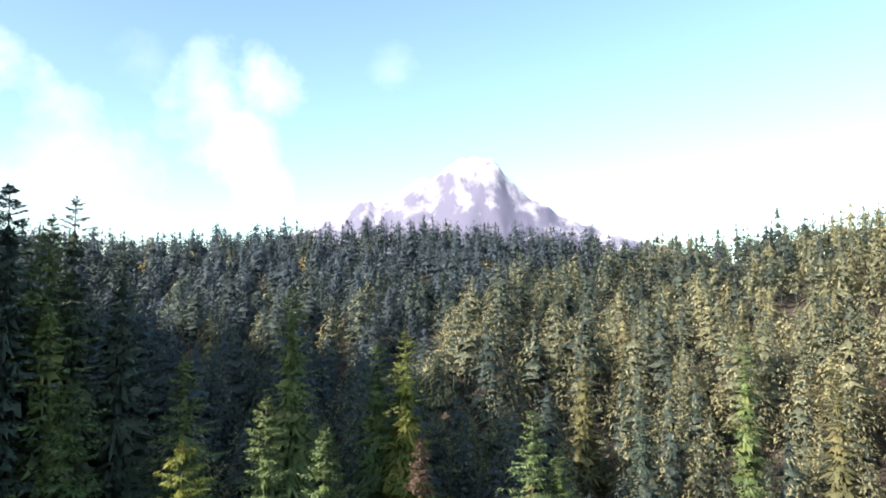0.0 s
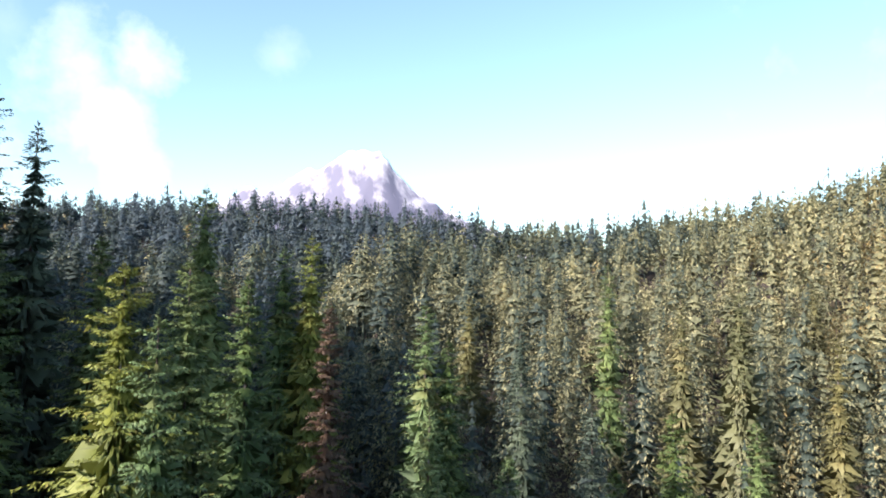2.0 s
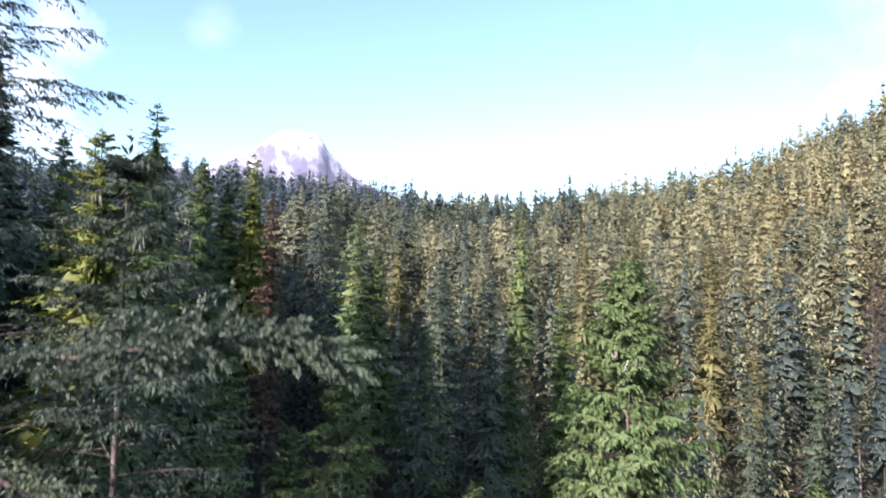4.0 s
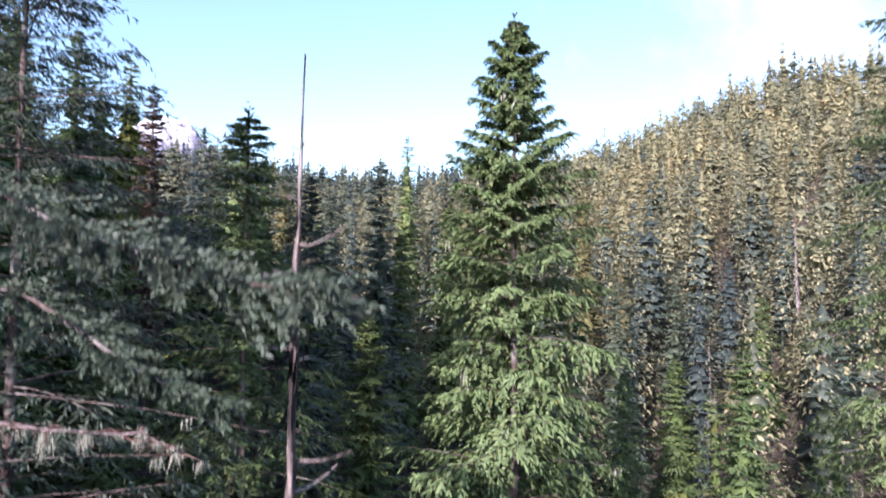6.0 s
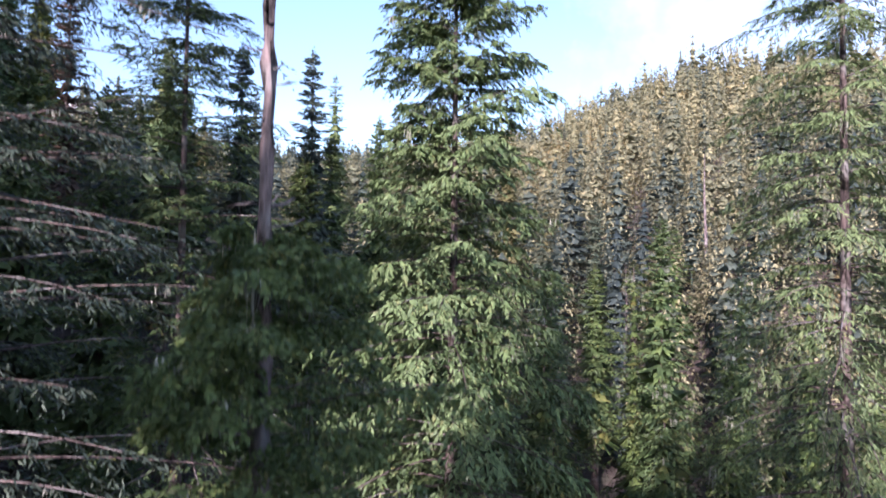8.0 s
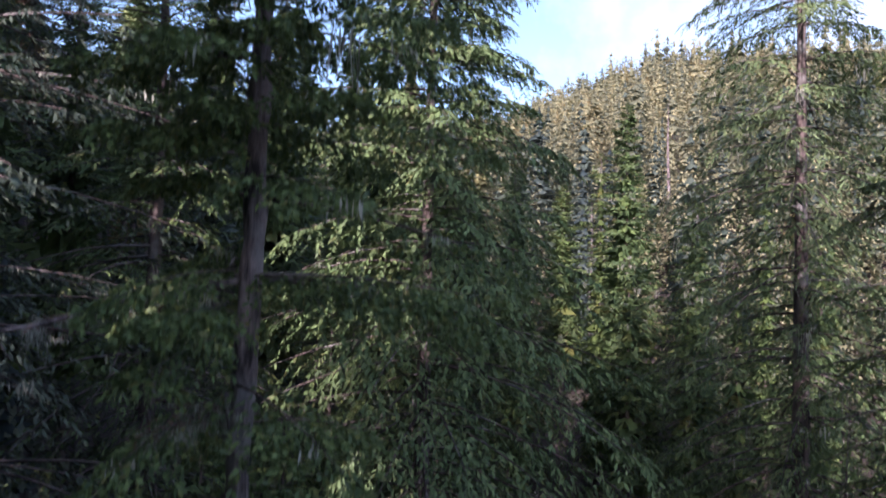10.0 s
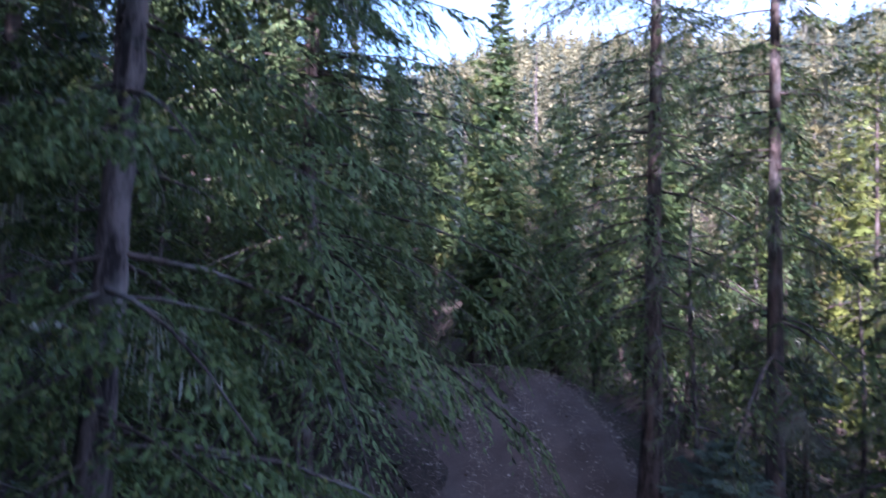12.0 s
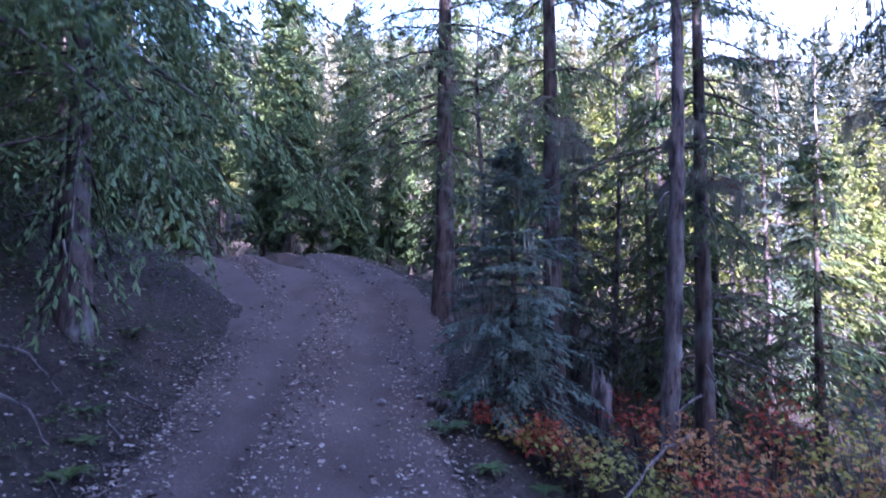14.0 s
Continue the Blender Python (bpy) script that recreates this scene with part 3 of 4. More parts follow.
def snag(x, y, top, r, seed, lean=(0, 0), limbs=14, reach=0.5, z=None, label=""):
    rng = np.random.RandomState(seed)
    z0 = float(ground_z(x, y)) if z is None else z
    H = top - z0
    tree = new("dead_tree", None)
    tree.location = (x, y, z0)
    tv, tf = trunk_mesh(rng, H, r, lean, 0.55, 11, 110, 0.007, 1.0)
    tv = tv + rng.normal(0, 0.016, tv.shape) * np.clip((H - tv[:, 2:]) / 3, 0.15, 1)
    mesh_object("trunk", tv, tf, DEADWOOD, tree, smooth=True)
    lo = limb_set(rng, H * 0.97, H * 0.35, reach, limbs, 0.25, 0.25, 0.25)
    root = lo[0]
    root[:, 0] += lean[0] * root[:, 2] / H
    root[:, 1] += lean[1] * root[:, 2] / H
    each_limb(lo, rng, 0.12, tree)
    tagged(tree, label or "bare grey dead tree trunk with broken branch stubs", "dead tree", "dead trees")
    return tree


# ---------------------------------------------------------------- the stand below the hovering height
STAND = (
    # x, y, top, radius, foot of the crown, kind
    (-6.5, 30.0, 37.6, 5.8, 0.35, "lime"), (-5.1, 29.3, 35.8, 4.2, 0.35, "fir"), (-6.0, 36.5, 38.1, 3.6, 0.40, "fir"), (-3.1, 34.6, 37.3, 3.4, 0.35, "fir"),
    (0.1, 38.7, 36.1, 1.7, 0.45, "rust"), (5.5, 46.0, 36.2, 3.6, 0.40, "fir"), (7.0, 46.8, 34.0, 3.4, 0.40, "fir"), (-7.6, 45.6, 42.8, 4.0, 0.40, "fir"),
    (-1.6, 48.1, 40.4, 3.6, 0.40, "lime"), (-3.4, 48.8, 39.6, 3.6, 0.40, "fir"), (-18.3, 37.7, 47.4, 5.0, 0.30, "spruce"), (-16.9, 38.6, 46.0, 4.0, 0.30, "fir"), (-17.2, 40.8, 47.2, 4.6, 0.30, "spruce"), (-15.3, 41.9, 45.2, 4.6, 0.30, "spruce"),
    (-19.5, 41.0, 45.2, 5.2, 0.35, "fir"), (-14.0, 36.0, 39.0, 3.6, 0.35, "fir"), (-11.5, 41.0, 39.5, 3.6, 0.35, "fir"), (22.6, 60.9, 39.8, 2.6, 0.40, "fir"),
    (15.5, 63.5, 34.3, 3.2, 0.35, "spruce"), (11.2, 45.1, 32.7, 3.0, 0.35, "spruce"), (11.4, 33.3, 32.1, 2.6, 0.35, "spruce"), (18.3, 40.1, 30.8, 3.0, 0.30, "fir"),
    (4.7, 35.1, 31.9, 2.0, 0.40, "fir"), (6.9, 29.3, 30.3, 2.6, 0.35, "spruce"), (32.7, 57.7, 38.5, 4.6, 0.25, "gold"), (29.0, 60.5, 37.0, 3.6, 0.25, "gold"),
    (12.8, 75.4, 36.8, 3.4, 0.30, "gold"), (37.2, 52.2, 35.1, 3.0, 0.25, "gold"), (61.4, 87.9, 39.5, 3.0, 0.2, "gold"), (23.7, 20.9, 23.0, 2.4, 0.25, "fir"),
    (44.5, 38.5, 24.6, 3.0, 0.25, "fir"), (40.0, 43.0, 27.0, 2.8, 0.25, "spruce"), (47.5, 34.0, 23.0, 2.8, 0.25, "spruce"), (36.5, 45.5, 27.5, 2.6, 0.2, "gold"),
    (-9.0, 24.0, 31.0, 3.4, 0.35, "fir"), (-4.0, 21.5, 28.0, 3.0, 0.35, "fir"), (1.5, 24.5, 26.5, 3.0, 0.30, "fir"), (8.0, 23.5, 24.5, 2.8, 0.30, "fir"),
    (13.5, 25.5, 23.5, 2.8, 0.30, "fir"), (18.0, 28.5, 22.0, 2.8, 0.25, "fir"), (23.0, 28.0, 21.0, 2.8, 0.25, "fir"), (27.5, 24.5, 18.5, 2.8, 0.25, "fir"),
    (30.0, 32.0, 21.0, 2.8, 0.25, "fir"), (-12.0, 30.0, 34.0, 3.6, 0.35, "fir"), (-1.0, 28.5, 28.5, 3.0, 0.35, "fir"), (14.0, 37.5, 28.5, 2.8, 0.35, "fir"),
    (25.5, 44.0, 29.5, 3.0, 0.30, "fir"), (9.0, 38.5, 29.0, 2.8, 0.35, "fir"), (22.0, 34.5, 25.0, 2.8, 0.30, "spruce"), (31.5, 39.5, 26.0, 2.8, 0.30, "spruce"),
)
MATS = {"fir": FIR, "sunlit_fir": SUNLIT_PALE, "lime": SUNLIT_LIME, "spruce": SPRUCE, "gold": GOLD, "rust": RUST}
NAMES = {"lime": "sunlit yellow-green fir with a broad cone", "fir": "tall green fir rising from the dense stand", "spruce": "blue-grey spruce standing among darker firs", "gold": "yellowing tree on the sunlit slope", "rust": "dying fir with a rusty red top"}
for n, (x, y, top, R, foot, kind) in enumerate(STAND):
    close = math.hypot(x - 2, y - 5) < 40
    # two in three of the farther firs get the sunlit colour
    conifer(x, y, top, R, MATS["sunlit_fir" if kind == "fir" and y > 26 and n % 3 else kind], 100 + n, base=foot, limbs=180 if close else 130, twigs=14 if close else 10, tufts=6 if close else 4, trunk=0.24, label=NAMES[kind],
            fat=0.9, shape=0.74, drop=0.30, lift=0.5, core=0.55, tuft=0.24 if close else 0.27, wide=0.42, hang=0.25, wood=False)


# ---------------------------------------------------------------- trees close to the road
def dead_topped(x, y, top, green, r, lean, seed):
    """A fir whose top has died and shed its needles, green below."""
    tree = snag(x, y, top, r, seed, lean, 40, 0.34, label="fir with a bare dead top and green lower boughs")
    rng = np.random.RandomState(seed + 1)
    H, G = top - tree.location.z, green - tree.location.z
    stubs = limb_set(rng, H * 0.93, H * 0.62, 0.62, 30, 0.1, -0.05, -0.5)
    stubs[0][:, 2] = rng.uniform(0.56, 0.95, 30) * H
    stubs[2][:] *= rng.uniform(0.3, 1.2, 30)
    stubs[0][:, :2] += np.array(lean) * (stubs[0][:, 2:] / H)
    each_limb(stubs, rng, 0.10, tree)
    lo = limb_set(rng, G, G * 0.30, 2.3, 150, 0.28, 0.15, 0.36, side=-0.3)
    v, f, tone, _ = fronds(rng, lo, 14, 10, 0.5, 0.40, 2.0, tuft=0.075, sub=6)
    v[:, :2] += np.array(lean) * (v[:, 2:] / H)
    mesh_object("crown", v, f, FIR, tree, tone=tone)
    lo[0][:, :2] += np.array(lean) * (lo[0][:, 2:] / H)
    v, f = limb_wood(lo)
    tagged(mesh_object("branch", v, f, BARK, tree, smooth=True), kind="stuff")
    v, f = lichen_strands(lo, rng, 100, 0.5)
    tagged(mesh_object("lichen", v, f, LICHEN, tree, label="pale hanging beard lichen"), kind="stuff")


conifer(8.2, 12.8, 32.2, 5.6, SUNLIT_PALE, 51, base=0.13, limbs=360, twigs=20, tufts=25, trunk=0.25, shape=0.80, lichen=120, drop=0.42, lift=0.6, hang=0.60, tuft=0.152, lean=(0.7, 1.3), fat=0.80, wide=0.52, label="broad sunlit fir with drooping boughs beside the road")
conifer(2.7, 15.3, 29.5, 4.0, FIR, 52, base=0.25, limbs=220, twigs=16, tufts=17, trunk=0.26, shape=0.62, lichen=40, drop=0.45, hang=0.25, tuft=0.144, fat=0.6, label="dark hemlock with sparse feathery branches")
left_spruce = conifer(-3.6, 10.6, 39.5, 8.4, SPRUCE, 53, base=0.14, limbs=280, twigs=18, tufts=18, trunk=0.32, shape=0.62, cap=4.9, soft=0.45, lichen=110, longest=0.4, drop=0.24, hang=0.40, tuft=0.104, fat=0.7, label="blue-green spruce with long level boughs")
conifer(-1.0, 11.5, 33.5, 5.2, SPRUCE, 57, base=0.12, limbs=260, twigs=16, tufts=17, trunk=0.26, shape=0.55, lichen=60, longest=0.4, drop=0.26, hang=0.4, tuft=0.128, soft=0.45, fat=0.65, label="blue-green spruce with pale-tipped boughs")
conifer(17.1, 9.1, 34.0, 4.3, SUNLIT_PALE, 54, base=0.15, limbs=290, twigs=18, tufts=19, trunk=0.27, shape=0.55, lichen=160, dead_limbs=26, drop=0.5, hang=0.45, tuft=0.152, fat=0.6, label="tall fir with a reddish bare lower trunk")
conifer(13.6, 4.6, 24.0, 2.4, FIR, 55, base=0.30, limbs=130, twigs=14, tufts=21, trunk=0.22, shape=0.5, lichen=160, dead_limbs=18, hang=0.45, tuft=0.12, fat=0.65, label="slim fir with a long bare grey trunk")
conifer(11.8, 4.8, 6.2, 1.7, BLUE, 56, base=0.12, limbs=150, twigs=16, tufts=25, trunk=0.10, shape=0.6, lichen=100, longest=0.7, drop=0.30, lift=0.45, tuft=0.068, fat=0.9, label="young blue-green spruce beside the road")
conifer(12.9, 1.5, 19.0, 2.6, FIR, 58, base=0.25, limbs=120, twigs=14, tufts=21, trunk=0.16, shape=0.5, lichen=160, dead_limbs=20, hang=0.45, tuft=0.12, fat=0.65, label="thin dark fir with dead lower twigs")


def long_bough(tree, points, seed, wide=0.75, twigs=110, narrow=1.0):
    """A long level bough with flat side twigs, reaching out of a spruce's crown."""
    rng = np.random.RandomState(seed)
    p = np.array(points, float) - np.array(tree.location)
    u = np.linspace(0, 1, 14)
    line = np.stack([np.interp(u, np.linspace(0, 1, len(p)), p[:, c]) for c in range(3)], -1)
    line[:, 2] += 0.10 * np.sin(u * 5 + seed) * u
    v, f = tubes([line], [np.linspace(0.035, 0.006, 14)], 6)
    bough = mesh_object("bough", v, f, BARK, tree, smooth=True)
    k = rng.randint(2, 13, twigs)
    w = rng.rand(twigs)[:, None]
    root = line[k] * (1 - w) + line[k - 1] * w
    d = unit(line[k] - line[k - 1])
    lat = unit(np.cross(d, np.array([0, 0, 1.0]))) * np.where(rng.rand(twigs) < 0.5, -1, 1)[:, None]
    way = unit(d * rng.uniform(0.5, 1.2, twigs)[:, None] + lat * rng.uniform(0.3, 1.1, twigs)[:, None] + rng.normal(0, 0.12, (twigs, 3)) + np.array([0, 0, 1.0]) * rng.uniform(-0.35, 0.45, (twigs, 1)))
    ln = wide * (1.15 - narrow * k / 14) * rng.uniform(0.35, 1.0, twigs) + 0.12
    kk = np.repeat(np.arange(twigs), 90)
    s = rng.rand(len(kk))
    q = root[kk] + way[kk] * (ln[kk] * s)[:, None]
    q[:, 2] -= 0.12 * ln[kk] * s * s
    around = unit(np.cross(way[kk], rng.normal(0, 1, (len(kk), 3))))
    w2 = unit(way[kk] + around * rng.uniform(0.3, 1.1, len(kk))[:, None])
    l2 = rng.uniform(0.045, 0.085, len(kk))
    v, f = sprays(q, w2, l2, l2 * 0.20, rng, 0.1, 1.2)
    mesh_object("needles", v, f, SPRUCE, bough, tone=np.repeat(s * k[kk] / 13, 4))


long_bough(left_spruce, ((-3.6, 10.6, 30.6), (-0.6, 7.3, 30.9), (0.84, 6.56, 31.15), (2.07, 6.06, 31.0)), 91, 1.35, 150, 0.75)
long_bough(left_spruce, ((-3.6, 10.6, 29.9), (-0.69, 7.71, 29.4), (0.72, 6.53, 29.0), (1.78, 5.92, 28.6)), 92)
long_bough(left_spruce, ((-3.6, 10.6, 27.2), (-0.66, 7.77, 26.8), (0.37, 6.2, 26.2), (1.53, 5.19, 25.8), (2.4, 4.58, 25.8)), 93, 0.95, 170, 0.55)
long_bough(left_spruce, ((-3.6, 10.6, 26.2), (-0.22, 7.36, 25.7), (0.84, 6.12, 25.1), (1.66, 5.44, 24.9)), 94)
dead_topped(1.78, 6.24, 27.9, 20.8, 0.21, (0.42, -0.45), 61)


def lichen_bough(points, r, seed, long=0.09):
    """A long dead bough hung with beard lichen, reaching out from a trunk."""
    rng = np.random.RandomState(seed)
    p = np.array(points, float)
    u = np.linspace(0, 1, 12)
    line = np.stack([np.interp(u, np.linspace(0, 1, len(p)), p[:, c]) for c in range(3)], -1) + rng.normal(0, 0.025, (12, 3))
    o = line[0].copy()
    bough = new("dead_bough", None)
    bough.location = o
    v, f = tubes([line - o], [np.linspace(r, r * 0.3, 12)], 6)
    mesh_object("limb", v, f, DEADWOOD, bough, smooth=True)
    k = rng.randint(1, 12, 46)
    tip = line[k] - o + np.stack([rng.normal(0, 0.16, 46), rng.normal(0, 0.16, 46), rng.normal(-0.05, 0.07, 46)], -1)
    v, f = tubes(np.stack([line[k] - o, (line[k] - o + tip) / 2 + rng.normal(0, 0.03, (46, 3)), tip], 1), np.tile((0.008, 0.005, 0.002), (46, 1)), 4)
    tagged(mesh_object("twig", v, f, RUSTWOOD, bough, label="reddish bare twigs"), kind="stuff")
    q = np.concatenate([tip, line[k] - o])[::3]
    m = len(q)
    q = np.repeat(q, 40, 0) + rng.normal(0, 0.035, (m * 40, 3)) * np.array([1, 1, 0.3])
    ln = rng.gamma(1.4, long, m).repeat(40) * rng.uniform(0.15, 1.0, len(q)) + 0.03
    side = unit(np.stack([rng.normal(size=len(q)), rng.normal(size=len(q)), 0 * ln], -1)) * 0.0035
    down = np.stack([rng.normal(0, 0.22, len(q)), rng.normal(0, 0.22, len(q)), -np.ones(len(q))], -1) * ln[:, None]
    v = np.stack([q, q + down * 0.45 + side, q + down, q + down * 0.45 - side], 1).reshape(-1, 3)
    tagged(mesh_object("lichen", v, np.arange(len(v)).reshape(-1, 4), LICHEN, bough, label="pale hanging beard lichen"), kind="stuff")
    tagged(bough, "dead reddish bough hung with pale beard lichen", "branch", "dead boughs")


RUSTWOOD = bark_material("reddish_twigs", (0.07, 0.03, 0.025), (0.26, 0.13, 0.11))
lichen_bough(((2.04, 6.03, 14.71), (0.96, 5.84, 14.47), (0.07, 5.59, 14.26), (-0.31, 5.46, 14.16)), 0.035, 71)
lichen_bough(((2.09, 6.12, 13.55), (1.70, 5.90, 13.52), (1.29, 5.69, 13.48)), 0.022, 72)
lichen_bough(((-3.5, 10.5, 12.9), (-0.70, 7.9, 12.75), (0.55, 7.3, 12.5), (1.0, 7.0, 12.3)), 0.03, 73)
lichen_bough(((-3.5, 10.5, 24.5), (-0.6, 8.4, 24.25), (0.81, 8.3, 24.1), (1.3, 8.0, 23.9)), 0.035, 74)
lichen_bough(((17.0, 8.9, 9.5), (16.0, 8.2, 9.3), (15.2, 7.8, 9.0)), 0.03, 75)
lichen_bough(((13.5, 4.5, 7.2), (12.7, 4.0, 7.0), (12.0, 3.8, 6.6)), 0.025, 76)
lichen_bough(((12.9, 1.4, 7.8), (12.2, 0.6, 7.5), (11.6, -0.4, 7.0)), 0.025, 77)
lichen_bough(((12.1, 1.5, 6.6), (11.8, 1.7, 6.3), (11.5, 1.9, 6.0)), 0.02, 79)
lichen_bough(((12.85, 1.5, 5.7), (12.4, 1.8, 5.6), (11.9, 2.1, 5.3)), 0.02, 81, 0.20)
lichen_bough(((12.85, 1.4, 5.5), (12.4, 1.0, 5.4), (12.0, 0.7, 5.1)), 0.02, 82, 0.20)
lichen_bough(((9.6, -2.65, 6.2), (9.8, -1.5, 6.1), (10.2, -0.5, 5.7)), 0.02, 83, 0.16)
lichen_bough(((13.55, 4.55, 6.6), (13.1, 3.9, 6.6), (12.6, 3.4, 6.3)), 0.02, 84, 0.18)
lichen_bough(((12.85, 1.4, 4.4), (12.5, 0.6, 4.3), (12.3, -0.2, 3.9), (12.3, -0.8, 3.3)), 0.013, 85, 0.03)
lichen_bough(((12.85, 1.4, 3.5), (12.4, 0.7, 3.3), (12.1, 0.1, 2.9), (12.0, -0.3, 2.4)), 0.012, 86, 0.03)
lichen_bough(((1.95, 6.1, 17.4), (1.3, 5.7, 17.4), (0.6, 5.4, 17.1), (0.1, 5.2, 16.8)), 0.03, 87, 0.14)
lichen_bough(((13.0, 1.5, 5.6), (12.4, 1.0, 5.5), (12.0, 0.2, 5.1)), 0.02, 78)
for x, y, top, r in ((12.15, 5.2, 5.2, 0.055), (18.9, 1.3, 9.0, 0.07), (21.0, 0.3, 11.0, 0.09), (23.0, -0.9, 12.0, 0.10), (15.2, 3.6, 10.0, 0.07), (15.6, 7.2, 12.0, 0.08)):
    snag(x, y, top, r, 140 + int(top), (0.2, 0.1), 12, 0.5, label="thin bare dead pole among the young conifers")
conifer(9.6, -2.7, 15.0, 2.7, FIR, 59, base=0.42, limbs=100, twigs=14, tufts=23, trunk=0.16, shape=0.4, lichen=240, longest=0.9, hang=0.55, drop=0.45, tuft=0.112, fat=0.65, label="lichen-draped fir leaning over the maples")
snag(52.0, 41.5, 33.0, 0.30, 62, (0.3, 0), 10, 0.4)
snag(39.5, 39.1, 22.0, 0.2, 63, (0.2, 0), 8, 0.3)
snag(11.3, 2.0, 15.0, 0.17, 64, (0.8, -0.5), 14, 0.7, label="leaning dark dead trunk with flaking bark")

# younger growth filling the roadside
UNDER = (
    (17.0, 5.6, 9.5), (18.6, 3.2, 12.0), (20.5, 7.6, 13.5), (22.4, 2.6, 14.0), (16.4, 1.6, 8.0), (24.5, 5.4, 17.0), (27.5, 9.6, 19.0),
    (30.0, 4.0, 17.0), (24.0, 12.2, 17.0), (25.8, 18.6, 18.0), (13.2, 21.0, 15.5), (30.5, 15.2, 18.5), (33.5, 10.0, 20.0),
    (36.0, 5.0, 17.0), (38.0, 12.0, 20.0),
    (3.5, 19.5, 18.0), (-3.6, 14.8, 20.0), (-6.5, 18.0, 24.0), (-5.0, 9.0, 22.0), (20.0, 24.5, 20.0), (24.2, 23.0, 21.0), (16.0, 23.2, 19.0), (29.0, 26.5, 22.0), (26.5, 14.5, 15.0), (22.0, 10.5, 11.0), (28.0, 20.5, 19.0), (31.5, 22.5, 21.0), (33.0, 17.0, 20.0), (24.2, 15.6, 16.0), (35.0, 21.0, 22.0), (29.0, 11.6, 18.0), (32.8, 6.8, 18.0), (27.4, 6.6, 16.0), (22.5, 19.6, 16.0), (11.4, 22.8, 17.0), (14.8, 25.4, 18.0), (18.0, 26.6, 19.0), (8.4, 20.0, 16.0), (23.6, 17.4, 15.0), (3.0, 11.4, 12.0), (5.2, 13.6, 12.0), (7.4, 16.4, 14.0), (10.6, 17.4, 14.0), (22.2, -0.6, 5.5), (25.5, 1.6, 9.0), (24.0, -3.2, 5.0), (19.4, 0.2, 4.5), (29.0, -1.0, 9.0), (33.0, 2.0, 12.0), (32.5, -4.5, 9.0), (37.5, -2.0, 13.0), (27.0, -4.5, 6.0), (41.0, 3.0, 15.0), (36.0, -7.0, 10.0), (43.5, -4.0, 14.0), (12.5, 24.0, 16.0), (19.0, 22.6, 14.0), (26.0, 21.4, 15.0),
    (27.0, 24.4, 18.0), (17.6, 25.0, 17.0), (21.6, 26.0, 19.0), (10.0, 20.6, 14.0), (27.8, 3.0, 12.5), (30.6, 0.8, 11.0), (34.6, 4.2, 14.0), (26.2, -1.6, 8.0), (31.4, 8.4, 15.5), (38.6, 7.6, 16.0), (23.2, 4.4, 10.0), (15.2, 4.6, 7.5), (14.6, 2.2, 6.0), (16.8, 3.2, 8.5), (15.4, -0.4, 6.5), (17.8, 0.6, 8.0),
)
for n, (x, y, top) in enumerate(UNDER):
    close = math.hypot(x, y) < 26
    # lighter foliage on the right puts the sun there into the colour
    conifer(x, y, top, 1.3 + 0.09 * top, SUNLIT_LIME if x > 20 and y < 9 else SPRUCE if n % 4 == 1 and y < 8 else GOLD if n % 5 == 2 and x > 26 else FIR, 300 + n, base=0.10, limbs=96, twigs=11, tufts=6 if close else 3, trunk=0.13,
            label="young dark green conifer in the roadside thicket", shape=0.7, lichen=20, core=0.0 if close else 0.3, tuft=0.22 if close else 0.34, fat=0.65, hang=0.35, wood=close)


